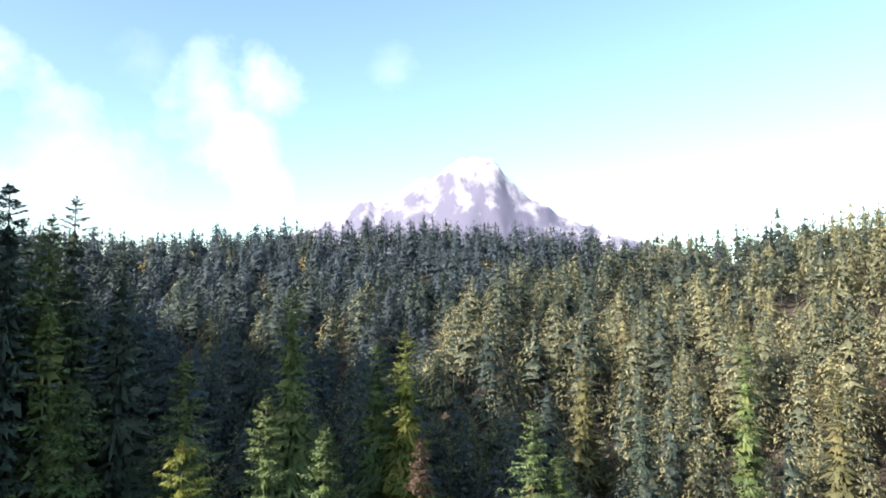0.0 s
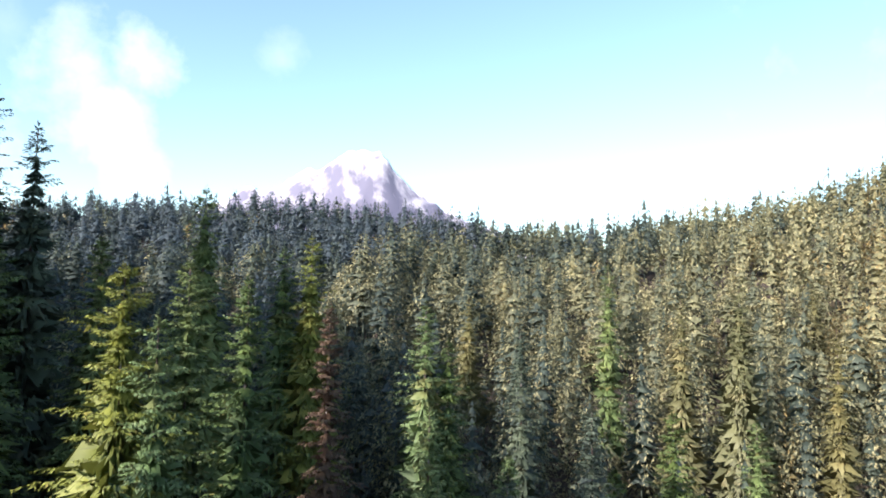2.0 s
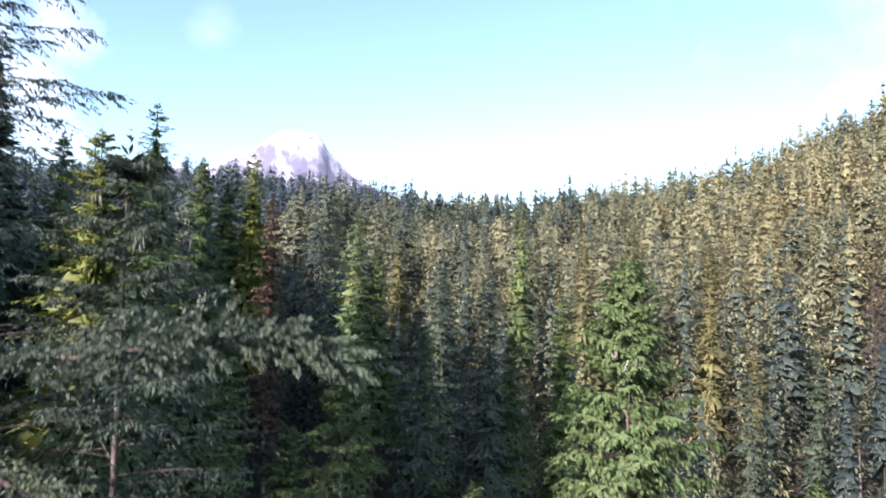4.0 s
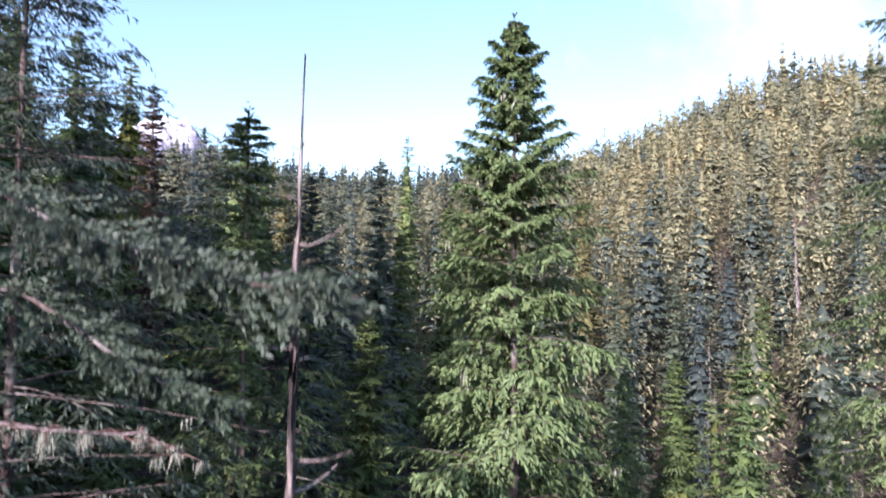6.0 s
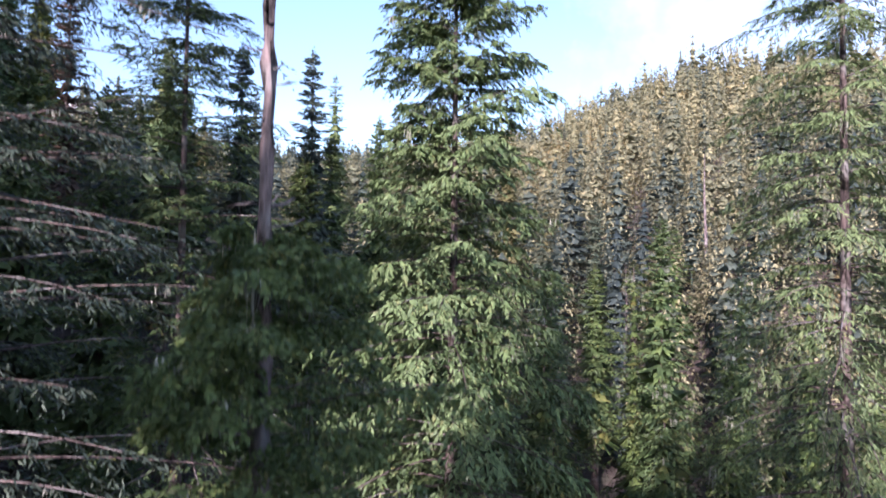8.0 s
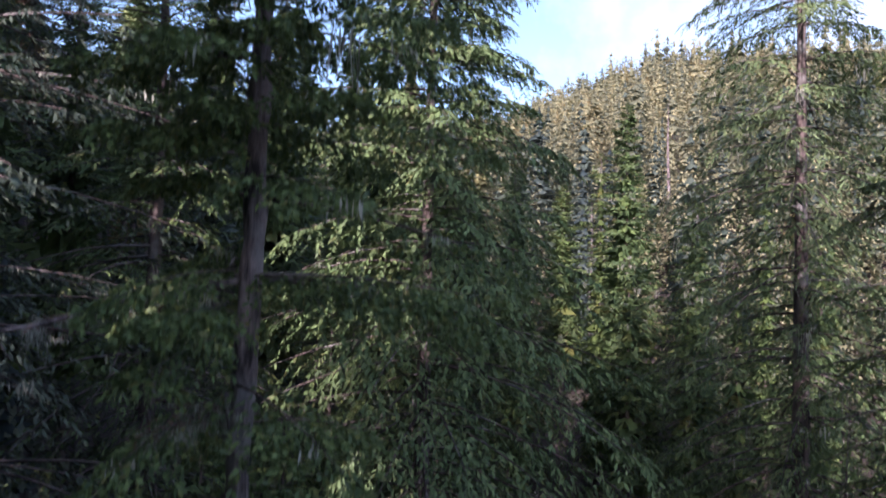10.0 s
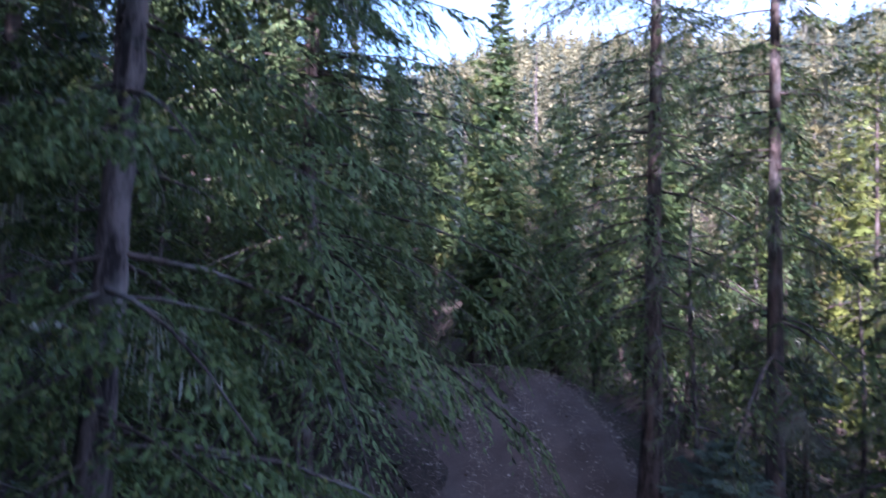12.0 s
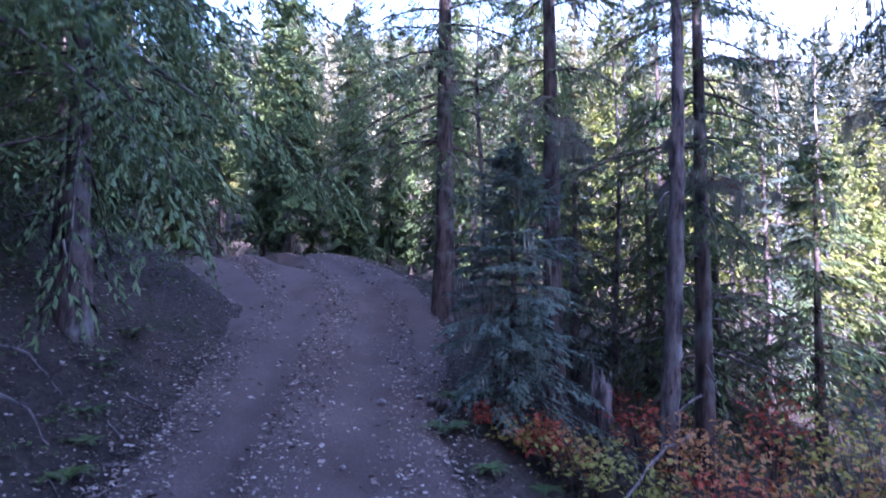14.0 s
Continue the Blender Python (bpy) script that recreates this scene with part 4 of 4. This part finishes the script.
# ---------------------------------------------------------------- the wooded slopes, far too many to count
def wooded_slopes():
    rng = np.random.RandomState(77)
    step = 4.3
    g = np.arange(-330, 331, step)
    X, Y = np.meshgrid(g, g)
    X, Y = X + rng.uniform(-2.0, 2.0, X.shape), Y + rng.uniform(-2.0, 2.0, Y.shape)
    D, a = np.hypot(X, Y), np.degrees(np.arctan2(X, Y))
    far = np.interp(a, RA, RD)
    view = (a > -40) & (a < 104) & ((a < 78) | (D < 115))
    taken = np.zeros(X.shape, bool)
    for x, y, *_ in STAND:
        taken |= np.hypot(X - x, Y - y) < 3.0
    for x, y, *_ in UNDER:
        taken |= np.hypot(X - x, Y - y) < 2.0
    for x, y in ((8.2, 12.8), (2.7, 15.3), (-3.6, 10.6), (-1.0, 11.5), (17.1, 9.1)):
        taken |= np.hypot(X - x, Y - y) < 4.0
    # along the sun's way and across it, to set how high shade from unseen added trees reaches
    w = np.array(SUN_FROM)[:2]
    w = -w / np.hypot(*w)
    down, across = X * w[0] + Y * w[1], -X * w[1] + Y * w[0]
    near = np.where(view, np.where(a < 25, 17, np.where(a > 60, 47, 36)), 14)
    # trees out of view, to the left and rear, added to cast shade
    left = (a < -40) & (down < -9) & (down > np.where(across > 55, -75, -46)) & (across < 115) & (across > -40)
    shade_behind = ~view & ~left & (D < 50) & ~((a < -40) & (down < -9)) & (rng.rand(*X.shape) < 0.95)
    ok = (D < far + 14) & (D > near) & ~taken & (view | left | shade_behind) & ((D < 75) | (rng.rand(*X.shape) < np.where(D > 130, 0.86, 0.92)))
    s_, side_ = along(X, Y)
    ok &= (np.abs(side_ - road_centre(np.clip(s_, -10, 36))) > 5.0) | (s_ > 34) | (s_ < -50)
    ok &= ~((D > 36) & view & (a < 70) & (rng.rand(*X.shape) < np.interp(a, (4, 18), (0.0, 0.12))))
    x, y, D, a, left, down, across = (v[ok] for v in (X, Y, D, a, left, down, across))
    n = len(x)
    z = ground_z(x, y)
    h = np.interp(D, (55, 100, 140), (16, 14, 12.2)) * np.where(D > 130, 0.70 + 0.42 * rng.uniform(0, 1, n) ** 1.6, 0.60 + 0.66 * rng.uniform(0, 1, n) ** 1.3)
    seen = (a > -40) & (a < 104)
    h = np.where(seen & (D > np.interp(a, RA, RD) - 14), h * np.interp(a, (34, 52), (1.0, 1.2)), h)
    h = h * np.where(seen & (D > np.interp(a, RA, RD) - 40) & (rng.rand(n) < 0.035), 1.35, 1.0)
    # low infill trees, added to deepen the shade in the stand
    low = seen & (D < 52) & (a < 25)
    h = np.where(low, np.clip(14 + 0.16 * (D - 17) + rng.uniform(-3, 2, n) - z, 5, 16), h)
    rim = np.interp(across, (-40, -24, -18, -12, -8, -5, -2, 0, 1.5, 3, 5, 8, 10, 12, 16, 18, 21, 24, 28, 31, 40, 60, 75, 115), (5, 6, 9, 13, 17, 24, 31, 31, 27, 23, 23, 24, 29, 38, 46, 50, 49, 33, 33, 48, 57, 63, 62, 58)) - 0.5 * down
    h = np.where(left, rim + np.where(across < 9, rng.uniform(-8, 2, n), rng.uniform(-2, 2, n)) - z, h)
    h = np.where(seen | left, h, np.where(a > 95, rng.uniform(8, 13, n), rng.uniform(19, 27, n)))
    R = h * np.where(seen, np.interp(D, (60, 110), (0.19, 0.22)) * rng.uniform(0.75, 1.25, n), 0.22)
    patch = wobble(x, y, 0.045, 31)
    # haze past the spur and sun on the right slope, put into the tone
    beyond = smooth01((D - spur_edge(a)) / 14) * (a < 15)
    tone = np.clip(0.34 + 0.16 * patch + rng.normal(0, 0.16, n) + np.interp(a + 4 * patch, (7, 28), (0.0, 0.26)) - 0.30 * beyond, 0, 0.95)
    tone[rng.rand(n) < 0.008] = 1.0
    foot = np.where(((D < 55) & (a > 25)) | (a > 60), 0.12, np.where(D > 185, 0.2, np.where(a > 10, 0.3, 0.45)))
    pieces, tones, normals = [], [], []
    for near, far, count, size, tiers, points, body, inner_shade, rough in ((0, 75, 1000, 0.33, 24, 10, 0.62, 0.45, 0.10), (75, 130, 640, 0.40, 18, 8, 0.66, 0.60, 0.12), (130, 999, 160, 0.75, 10, 5, 0.72, 0.75, 0.2)):
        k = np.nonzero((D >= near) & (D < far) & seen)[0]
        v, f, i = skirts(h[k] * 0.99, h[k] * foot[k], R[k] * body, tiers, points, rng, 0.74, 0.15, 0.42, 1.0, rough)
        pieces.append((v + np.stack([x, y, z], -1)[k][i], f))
        # inner bodies take a darker tone, as shade within the crowns
        tones.append(tone[k][i] * inner_shade)
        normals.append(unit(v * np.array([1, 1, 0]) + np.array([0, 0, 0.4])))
        # clumps of twigs lying over the uneven surface of each crown
        c = np.repeat(np.arange(len(k)), count)
        q = np.clip(rng.rand(len(c)) ** 0.62, 0.01, 1)
        az = rng.uniform(0, 6.283, len(c))
        ph = rng.uniform(0, 6.283, (3, len(k)))[:, c]
        lump = 1 + 0.14 * np.sin(3 * az + 11 * q + ph[0]) + 0.12 * np.sin(5 * az - 23 * q + ph[1]) + 0.10 * np.sin(2 * az + 37 * q + ph[2])
        r = (R[k][c] * q ** 0.85 + 0.06) * lump * (0.55 + 0.50 * rng.rand(len(c)) ** 0.6)
        out = np.stack([np.cos(az), np.sin(az), 0 * az], -1)
        p = np.stack([x[k][c], y[k][c], (z + h)[k][c] - (h * (1 - foot))[k][c] * q + 0.1 * r], -1) + out * r[:, None]
        way = out * rng.uniform(0.3, 1.0, (len(c), 1)) + rng.normal(0, 0.45, (len(c), 3))
        way[:, 2] -= np.interp(q, (0, 0.15, 0.5), (-0.8, 0.0, 0.35))
        ln = size * rng.uniform(0.6, 1.4, len(c)) * np.minimum(1, 0.45 + 1.6 * q)
        v, f = sprays(p, unit(way), ln, ln * 0.22, rng, 0.25, 1.0)
        pieces.append((v, f))
        normals.append(crown_normals(v, x[k][c], y[k][c], 0.88))
        # bulging clumps get a lighter tone, as if catching more sun
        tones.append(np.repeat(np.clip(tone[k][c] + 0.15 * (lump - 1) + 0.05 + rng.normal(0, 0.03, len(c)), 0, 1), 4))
    # bare stems below the crowns
    k = np.nonzero(seen)[0]
    line = np.stack([np.stack([x[k], y[k], z[k] - 0.3], -1), np.stack([x[k], y[k], z[k] + 0.6 * h[k]], -1)], 1)
    v, f = tubes(line, np.tile((0.2, 0.1), (len(k), 1)), 3)
    pieces.append((v, f))
    tones.append(np.full(len(v), 0.3))
    normals.append(unit(v - np.repeat(line, 3, 1).reshape(-1, 3)))
    k = np.nonzero(~seen)[0]
    v, f, i = skirts(h[k], h[k] * 0.08, R[k] * 1.05, 18, 8, rng, 0.74, 0.3, 0.42, 0.8, 0.10)
    pieces.append((v + np.stack([x, y, z], -1)[k][i], f))
    tones.append(tone[k][i] * 0.6)
    normals.append(unit(v * np.array([1, 1, 0]) + np.array([0, 0, 0.4])))
    v, f = joined(pieces)
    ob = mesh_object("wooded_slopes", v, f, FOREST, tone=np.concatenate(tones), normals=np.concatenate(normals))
    tagged(ob, "conifer forest covering the slopes up to the ridge, plus unseen trees for shade", "forest", kind="stuff")


wooded_slopes()


# ---------------------------------------------------------------- roadside things
def on_ground(x, y):
    return float(ground_z(x, y))


LEAFLITTER, _n, _l, _b = material("dead_leaves", 0.85)
_g = _n.new("ShaderNodeNewGeometry")
_l.new(ramp(_n, _l, _g.outputs["Random Per Island"], ((0.0, (0.15, 0.10, 0.075)), (0.5, (0.33, 0.25, 0.205)), (1.0, (0.56, 0.47, 0.41)))), _b.inputs["Base Color"])
STONE, _n, _l, _b = material("road_stone", 0.9)
_f = noise_tex(_n, _l, 9.0, 6.0)
_l.new(ramp(_n, _l, _f, ((0.3, (0.14, 0.12, 0.12)), (0.7, (0.34, 0.31, 0.30)))), _b.inputs["Base Color"])


def leaf_litter():
    rng = np.random.RandomState(5)
    n = 26000
    s = rng.uniform(5, 30, n)
    lane = np.where(rng.rand(n) < 0.62, np.sign(rng.rand(n) - 0.55) * rng.normal(0.84, 0.20, n), rng.uniform(-1.2, 1.15, n))
    lane = np.where(rng.rand(n) < 0.25, rng.normal(0.0, 0.12, n), lane)
    lane = np.where(rng.rand(n) < 0.26, rng.uniform(-2.4, -0.95, n), lane)
    lane = np.where((np.abs(np.abs(lane) - 0.36) < 0.15) & (rng.rand(n) < 0.7), np.sign(lane) * rng.normal(0.86, 0.16, n), lane)
    side = road_centre(s) + lane * ROAD_HALF
    x, y = s * HEAD[0] + side * HEAD[1], s * HEAD[1] - side * HEAD[0]
    z = ground_z(x, y) + np.interp(np.abs(lane), (0, 0.2, 0.36, 0.55, 0.72, 0.95, 1.05), (0.20, 0.17, 0.07, 0.16, 0.16, 0.04, 0.03))
    start = np.stack([x, y, z], -1)
    a = rng.uniform(0, 6.28, n)
    way = unit(np.stack([np.cos(a), np.sin(a), rng.normal(0.05, 0.18, n)], -1))
    ln = rng.gamma(4, 0.0135, n) + 0.016
    v, f = sprays(start, way, ln, ln * rng.uniform(0.25, 0.45, n), rng, 0.02, 0.35)
    tagged(mesh_object("leaf_litter", v, f, LEAFLITTER), "pale fallen leaves strewn over the dirt road", "leaves", kind="stuff")


def shrub(x, y, h, spread, colours, seed, label, leaves=300):
    """A vine maple: thin stems and lobed autumn leaves in level layers."""
    rng = np.random.RandomState(seed)
    z = on_ground(x, y)
    bush = new("shrub", None)
    bush.location = (x, y, z)
    tips = np.stack([rng.normal(0, spread * 0.55, 11), rng.normal(0, spread * 0.55, 11), rng.uniform(0.62, 1.0, 11) * h], -1)
    t = np.linspace(0, 1, 6)[:, None]
    paths = np.stack([tip * t * np.array([1, 1, 0]) * t ** 0.4 + np.array([0, 0, 1.0]) * tip[2] * t for tip in tips])
    v, f = tubes(paths, np.tile(np.linspace(0.014, 0.004, 6), (len(tips), 1)), 5)
    tagged(mesh_object("stem", v, f, BARK, bush, smooth=True), kind="stuff")
    k = rng.randint(0, len(tips), leaves)
    u = 1.04 - 0.5 * rng.uniform(0, 1, leaves) ** 1.5
    p = tips[k] * u[:, None] + rng.normal(0, 1, (leaves, 3)) * np.array([0.30, 0.30, 0.09]) * spread
    a = rng.uniform(0, 6.28, leaves)
    way = unit(np.stack([np.cos(a), np.sin(a), rng.normal(-0.25, 0.25, leaves)], -1))
    ln = rng.uniform(0.05, 0.095, leaves)
    v, f = sprays(p, way, ln, ln * 0.20, rng, 0.1, 0.5, 5, 1.15)
    mesh_object("foliage", v, f, colours, bush)
    tagged(bush, label, "shrub", "vine maples")
    return bush


RED = needles("red_leaves", (0.22, 0.03, 0.03), (0.42, 0.06, 0.05), (0.55, 0.14, 0.07), 0.35, (0.5, 0.24, 0.06))
ORANGE = needles("orange_leaves", (0.28, 0.10, 0.05), (0.46, 0.20, 0.07), (0.60, 0.32, 0.12), 0.35, (0.52, 0.16, 0.10))
YELLOW = needles("yellow_leaves", (0.22, 0.18, 0.04), (0.36, 0.30, 0.06), (0.52, 0.44, 0.10), 0.35, (0.20, 0.26, 0.06))
FERN = needles("fern_green", (0.05, 0.08, 0.03), (0.08, 0.14, 0.05), (0.14, 0.20, 0.08), 0.3)
leaf_litter()


def undergrowth():
    """Low huckleberry and seedlings over the forest floor beside the road, far too many to count."""
    rng = np.random.RandomState(15)
    n = 2600
    s, off = rng.uniform(4, 44, n), rng.uniform(3.3, 26, n)
    off = np.where(rng.rand(n) < 0.36, -rng.uniform(3.6, 12, n), off)
    side = road_centre(np.clip(s, -10, 36)) + off
    x, y = s * HEAD[0] + side * HEAD[1], s * HEAD[1] - side * HEAD[0]
    keep = wobble(x, y, 0.6, 17) > -0.35
    x, y = x[keep], y[keep]
    r = rng.uniform(0.12, 0.5, len(x))
    k = np.repeat(np.arange(len(x)), 13)
    a = rng.uniform(0, 6.28, len(k))
    d = r[k] * np.sqrt(rng.rand(len(k)))
    p = np.stack([x[k] + np.cos(a) * d, y[k] + np.sin(a) * d, ground_z(x, y)[k] + r[k] * rng.uniform(0.05, 0.9, len(k))], -1)
    w = unit(np.stack([np.cos(a), np.sin(a), rng.normal(0.1, 0.4, len(k))], -1))
    ln = rng.uniform(0.05, 0.15, len(k))
    v, f = sprays(p, w, ln, ln * 0.22, rng, 0.2, 0.6, 2, 0.8)
    tone = np.repeat(np.clip(0.45 + 0.4 * wobble(x, y, 0.4, 8)[k] + rng.normal(0, 0.15, len(k)), 0, 1), 8)
    tagged(mesh_object("undergrowth", v, f, FERN, tone=tone), "low green undergrowth scattered over the forest floor", "undergrowth", kind="stuff")


undergrowth()
for n, (x, y, top, sp, col, what) in enumerate((
        (11.0, 3.8, 1.35, 0.45, RED, "red"), (11.2, 4.3, 1.25, 0.4, YELLOW, "yellow"), (11.5, 5.0, 1.5, 0.35, RED, "red"), (10.5, 2.9, 1.30, 0.6, YELLOW, "yellow"), (10.9, 3.3, 1.2, 0.5, ORANGE, "orange"),
        (11.3, 1.8, 1.55, 0.6, ORANGE, "orange"), (10.5, 1.1, 1.65, 0.7, ORANGE, "orange"), (10.0, 0.2, 1.55, 0.8, ORANGE, "orange"), (10.5, -0.5, 1.70, 0.8, YELLOW, "yellow"),
        (11.0, -1.1, 1.95, 0.8, ORANGE, "orange"), (12.4, -0.8, 2.1, 0.8, YELLOW, "yellow"), (9.4, 0.9, 1.15, 0.7, RED, "red"), (9.2, -0.6, 1.25, 0.8, ORANGE, "orange"), (11.9, 2.4, 1.7, 0.5, RED, "red"),
        (12.4, 0.4, 2.0, 0.7, RED, "red"), (8.6, 0.2, 0.85, 0.7, YELLOW, "yellow"), (9.9, 1.9, 1.1, 0.6, YELLOW, "yellow"), (14.2, -1.6, 2.4, 0.9, ORANGE, "orange"))):
    shrub(x, y, top - on_ground(x, y), sp, col, 400 + n, "vine maple with " + what + " autumn leaves by the road")


def fern(x, y, r, seed):
    rng = np.random.RandomState(seed)
    n = 15
    a = np.arange(n) * 2.4 + rng.normal(0, 0.2, n)
    base = np.zeros((n, 3))
    u = np.tile(np.linspace(0.15, 1, 12), n)
    k = np.repeat(np.arange(n), 12)
    L = r * rng.uniform(0.7, 1.1, n)
    p = np.stack([np.cos(a[k]) * L[k] * u, np.sin(a[k]) * L[k] * u, L[k] * (0.9 * u - 0.75 * u * u)], -1)
    d = np.stack([np.cos(a[k]), np.sin(a[k]), 0.9 - 1.5 * u], -1)
    ln = 0.28 * L[k] * (1.05 - u) + 0.03
    v, f = sprays(p, unit(d), ln, ln * 0.16, rng, 0.1, 0.15, 3, 1.1)
    ob = mesh_object("fern", v, f, FERN)
    ob.location = (x, y, on_ground(x, y) + 0.02)
    tagged(ob, "green fern clump on the shaded roadside", "fern", "ferns")


for n, (x, y, r) in enumerate(((10.7, 5.6, 0.6), (9.6, 12.9, 0.6), (6.2, 9.8, 0.55), (5.6, 9.0, 0.5), (17.5, 24.0, 0.7), (19.5, 22.5, 0.7), (21.5, 21.0, 0.7), (12.6, 5.8, 0.6), (11.9, 6.2, 0.5), (7.4, 11.0, 0.5), (16.2, 24.6, 0.6), (23.0, 18.6, 0.7), (4.6, 8.1, 0.32), (6.9, 10.4, 0.42), (5.3, 8.5, 0.3), (8.3, 12.0, 0.4), (3.6, 7.4, 0.3), (9.9, 4.4, 0.4), (10.2, 3.6, 0.35))):
    fern(x, y, r, 500 + n)


def stump(x, y, h, r):
    rng = np.random.RandomState(9)
    n, m = 18, 7
    a = np.arange(n) * 2 * np.pi / n
    v = []
    for i in range(m):
        t = i / (m - 1)
        rr = r * (1.25 - 0.35 * t ** 0.5) * (1 + 0.10 * rng.randn(n))
        top = t * h * (1 if i < m - 1 else 1 + 0.55 * rng.rand(n) ** 2)
        v.append(np.stack([np.cos(a) * rr, np.sin(a) * rr, np.broadcast_to(top - 0.15 * (1 - t), (n,))], -1))
    v.append(np.stack([np.cos(a) * r * 0.35, np.sin(a) * r * 0.35, np.full(n, h * 0.75)], -1))
    v = np.concatenate(v)
    i, j = np.meshgrid(np.arange(m), np.arange(n), indexing="ij")
    f = np.stack([i * n + j, i * n + (j + 1) % n, (i + 1) * n + (j + 1) % n, (i + 1) * n + j], -1).reshape(-1, 4)
    ob = mesh_object("stump", v, f, DEADWOOD)
    ob.location = (x, y, on_ground(x, y))
    tagged(ob, "splintered grey tree stump among red maples", "stump")


stump(12.2, 3.2, 1.45, 0.19)


def fallen(name, points, r, seed, label, twigs=5, category="branch"):
    """A fallen stick or log along a bent line, with side twigs as parts."""
    rng = np.random.RandomState(seed)
    p = np.array(points, float)
    t = np.linspace(0, 1, 9)
    line = np.stack([np.interp(t, np.linspace(0, 1, len(p)), p[:, c]) for c in range(3)], -1) + rng.normal(0, r * 0.5, (9, 3))
    o = line[0].copy()
    v, f = tubes([line - o], [np.linspace(r, r * 0.55, 9)], 8)
    ob = mesh_object(name, v, f, DEADWOOD, smooth=True)
    ob.location = o
    tagged(ob, label, category)
    for i in range(twigs):
        b = line[rng.randint(2, 8)] - o
        d = unit(line[-1] - line[0] + rng.normal(0, 0.9 * np.linalg.norm(line[-1] - line[0]), 3))
        d[2] = abs(d[2]) * 0.5
        ln = rng.uniform(0.2, 0.6)
        tv, tf = tubes([np.stack([b + d * ln * u + np.array([0, 0, 0.1 * u * u]) for u in np.linspace(0, 1, 4)])], [np.linspace(r * 0.35, r * 0.1, 4)], 5)
        mesh_object("twig", tv, tf, DEADWOOD, ob, smooth=True)


fallen("log", ((11.5, 6.5, 1.38), (11.3, 5.5, 1.22)), 0.09, 1, "short weathered log at the road edge", 1, "log")
fallen("dead_branch_on_ground", ((11.5, 1.5, 1.25), (10.4, 1.9, 1.0), (9.3, 2.2, 0.55)), 0.035, 2, "bare grey branch lying across the maples", 4)
fallen("dead_branch_on_ground", ((4.3, 8.6, 2.9), (4.7, 8.2, 2.7), (4.9, 7.8, 2.2)), 0.022, 3, "thin bleached branch on the cut bank", 5)
fallen("dead_branch_on_ground", ((4.0, 7.6, 2.4), (4.2, 7.3, 2.2), (4.25, 7.0, 1.8)), 0.02, 4, "thin bleached branch on the cut bank", 5)
fallen("dead_branch_on_ground", ((7.4, 12.0, 4.4), (7.5, 11.9, 3.9), (7.7, 11.5, 3.4)), 0.03, 5, "grey root hanging out of the cut bank", 4)
fallen("dead_branch_on_ground", ((9.0, 11.4, 2.4), (9.8, 11.3, 2.45)), 0.02, 6, "thin bleached branch beside the ditch", 2)
stick = np.random.RandomState(44)
for n, (x, y) in enumerate(((3.6, 6.6), (4.1, 7.1), (4.6, 7.5), (5.2, 8.0), (5.7, 8.7), (6.3, 9.3), (6.9, 9.9), (7.6, 10.8), (3.9, 7.9), (5.0, 8.9), (6.0, 9.9), (8.4, 11.4), (4.9, 6.9), (6.6, 8.7))):
    a = stick.uniform(-1.9, -0.2)
    far = stick.uniform(0.35, 0.9)
    pts = [(x + math.cos(a) * far * u, y + math.sin(a) * far * u, on_ground(x + math.cos(a) * far * u, y + math.sin(a) * far * u) + 0.04 + 0.10 * u * (1 - u)) for u in (0.0, 0.5, 1.0)]
    fallen("dead_branch_on_ground", pts, stick.uniform(0.010, 0.022), 80 + n, "thin grey stick lying on the cut bank", 3)
for n, (x, y, r) in enumerate(((10.85, 7.15, 0.10), (9.6, 8.2, 0.05), (12.8, 8.0, 0.06), (8.6, 6.4, 0.05), (11.6, 10.4, 0.06), (14.2, 10.6, 0.07), (9.0, 9.6, 0.06), (13.0, 11.8, 0.06))):
    bm = bmesh.new()
    bmesh.ops.create_icosphere(bm, subdivisions=2, radius=r)
    for vv in bm.verts:
        vv.co *= 1 + 0.25 * noise.noise(vv.co * 9 + Vector((n, 0, 0)))
        vv.co.z *= 0.7
    me = bpy.data.meshes.new("stone")
    bm.to_mesh(me)
    me.materials.append(STONE)
    ob = new("stone", me)
    ob.location = (x, y, on_ground(x, y) + 0.15 + r * 0.3)
    tagged(ob, "small grey stone lying on the dirt road", "stone", "stones on the road")
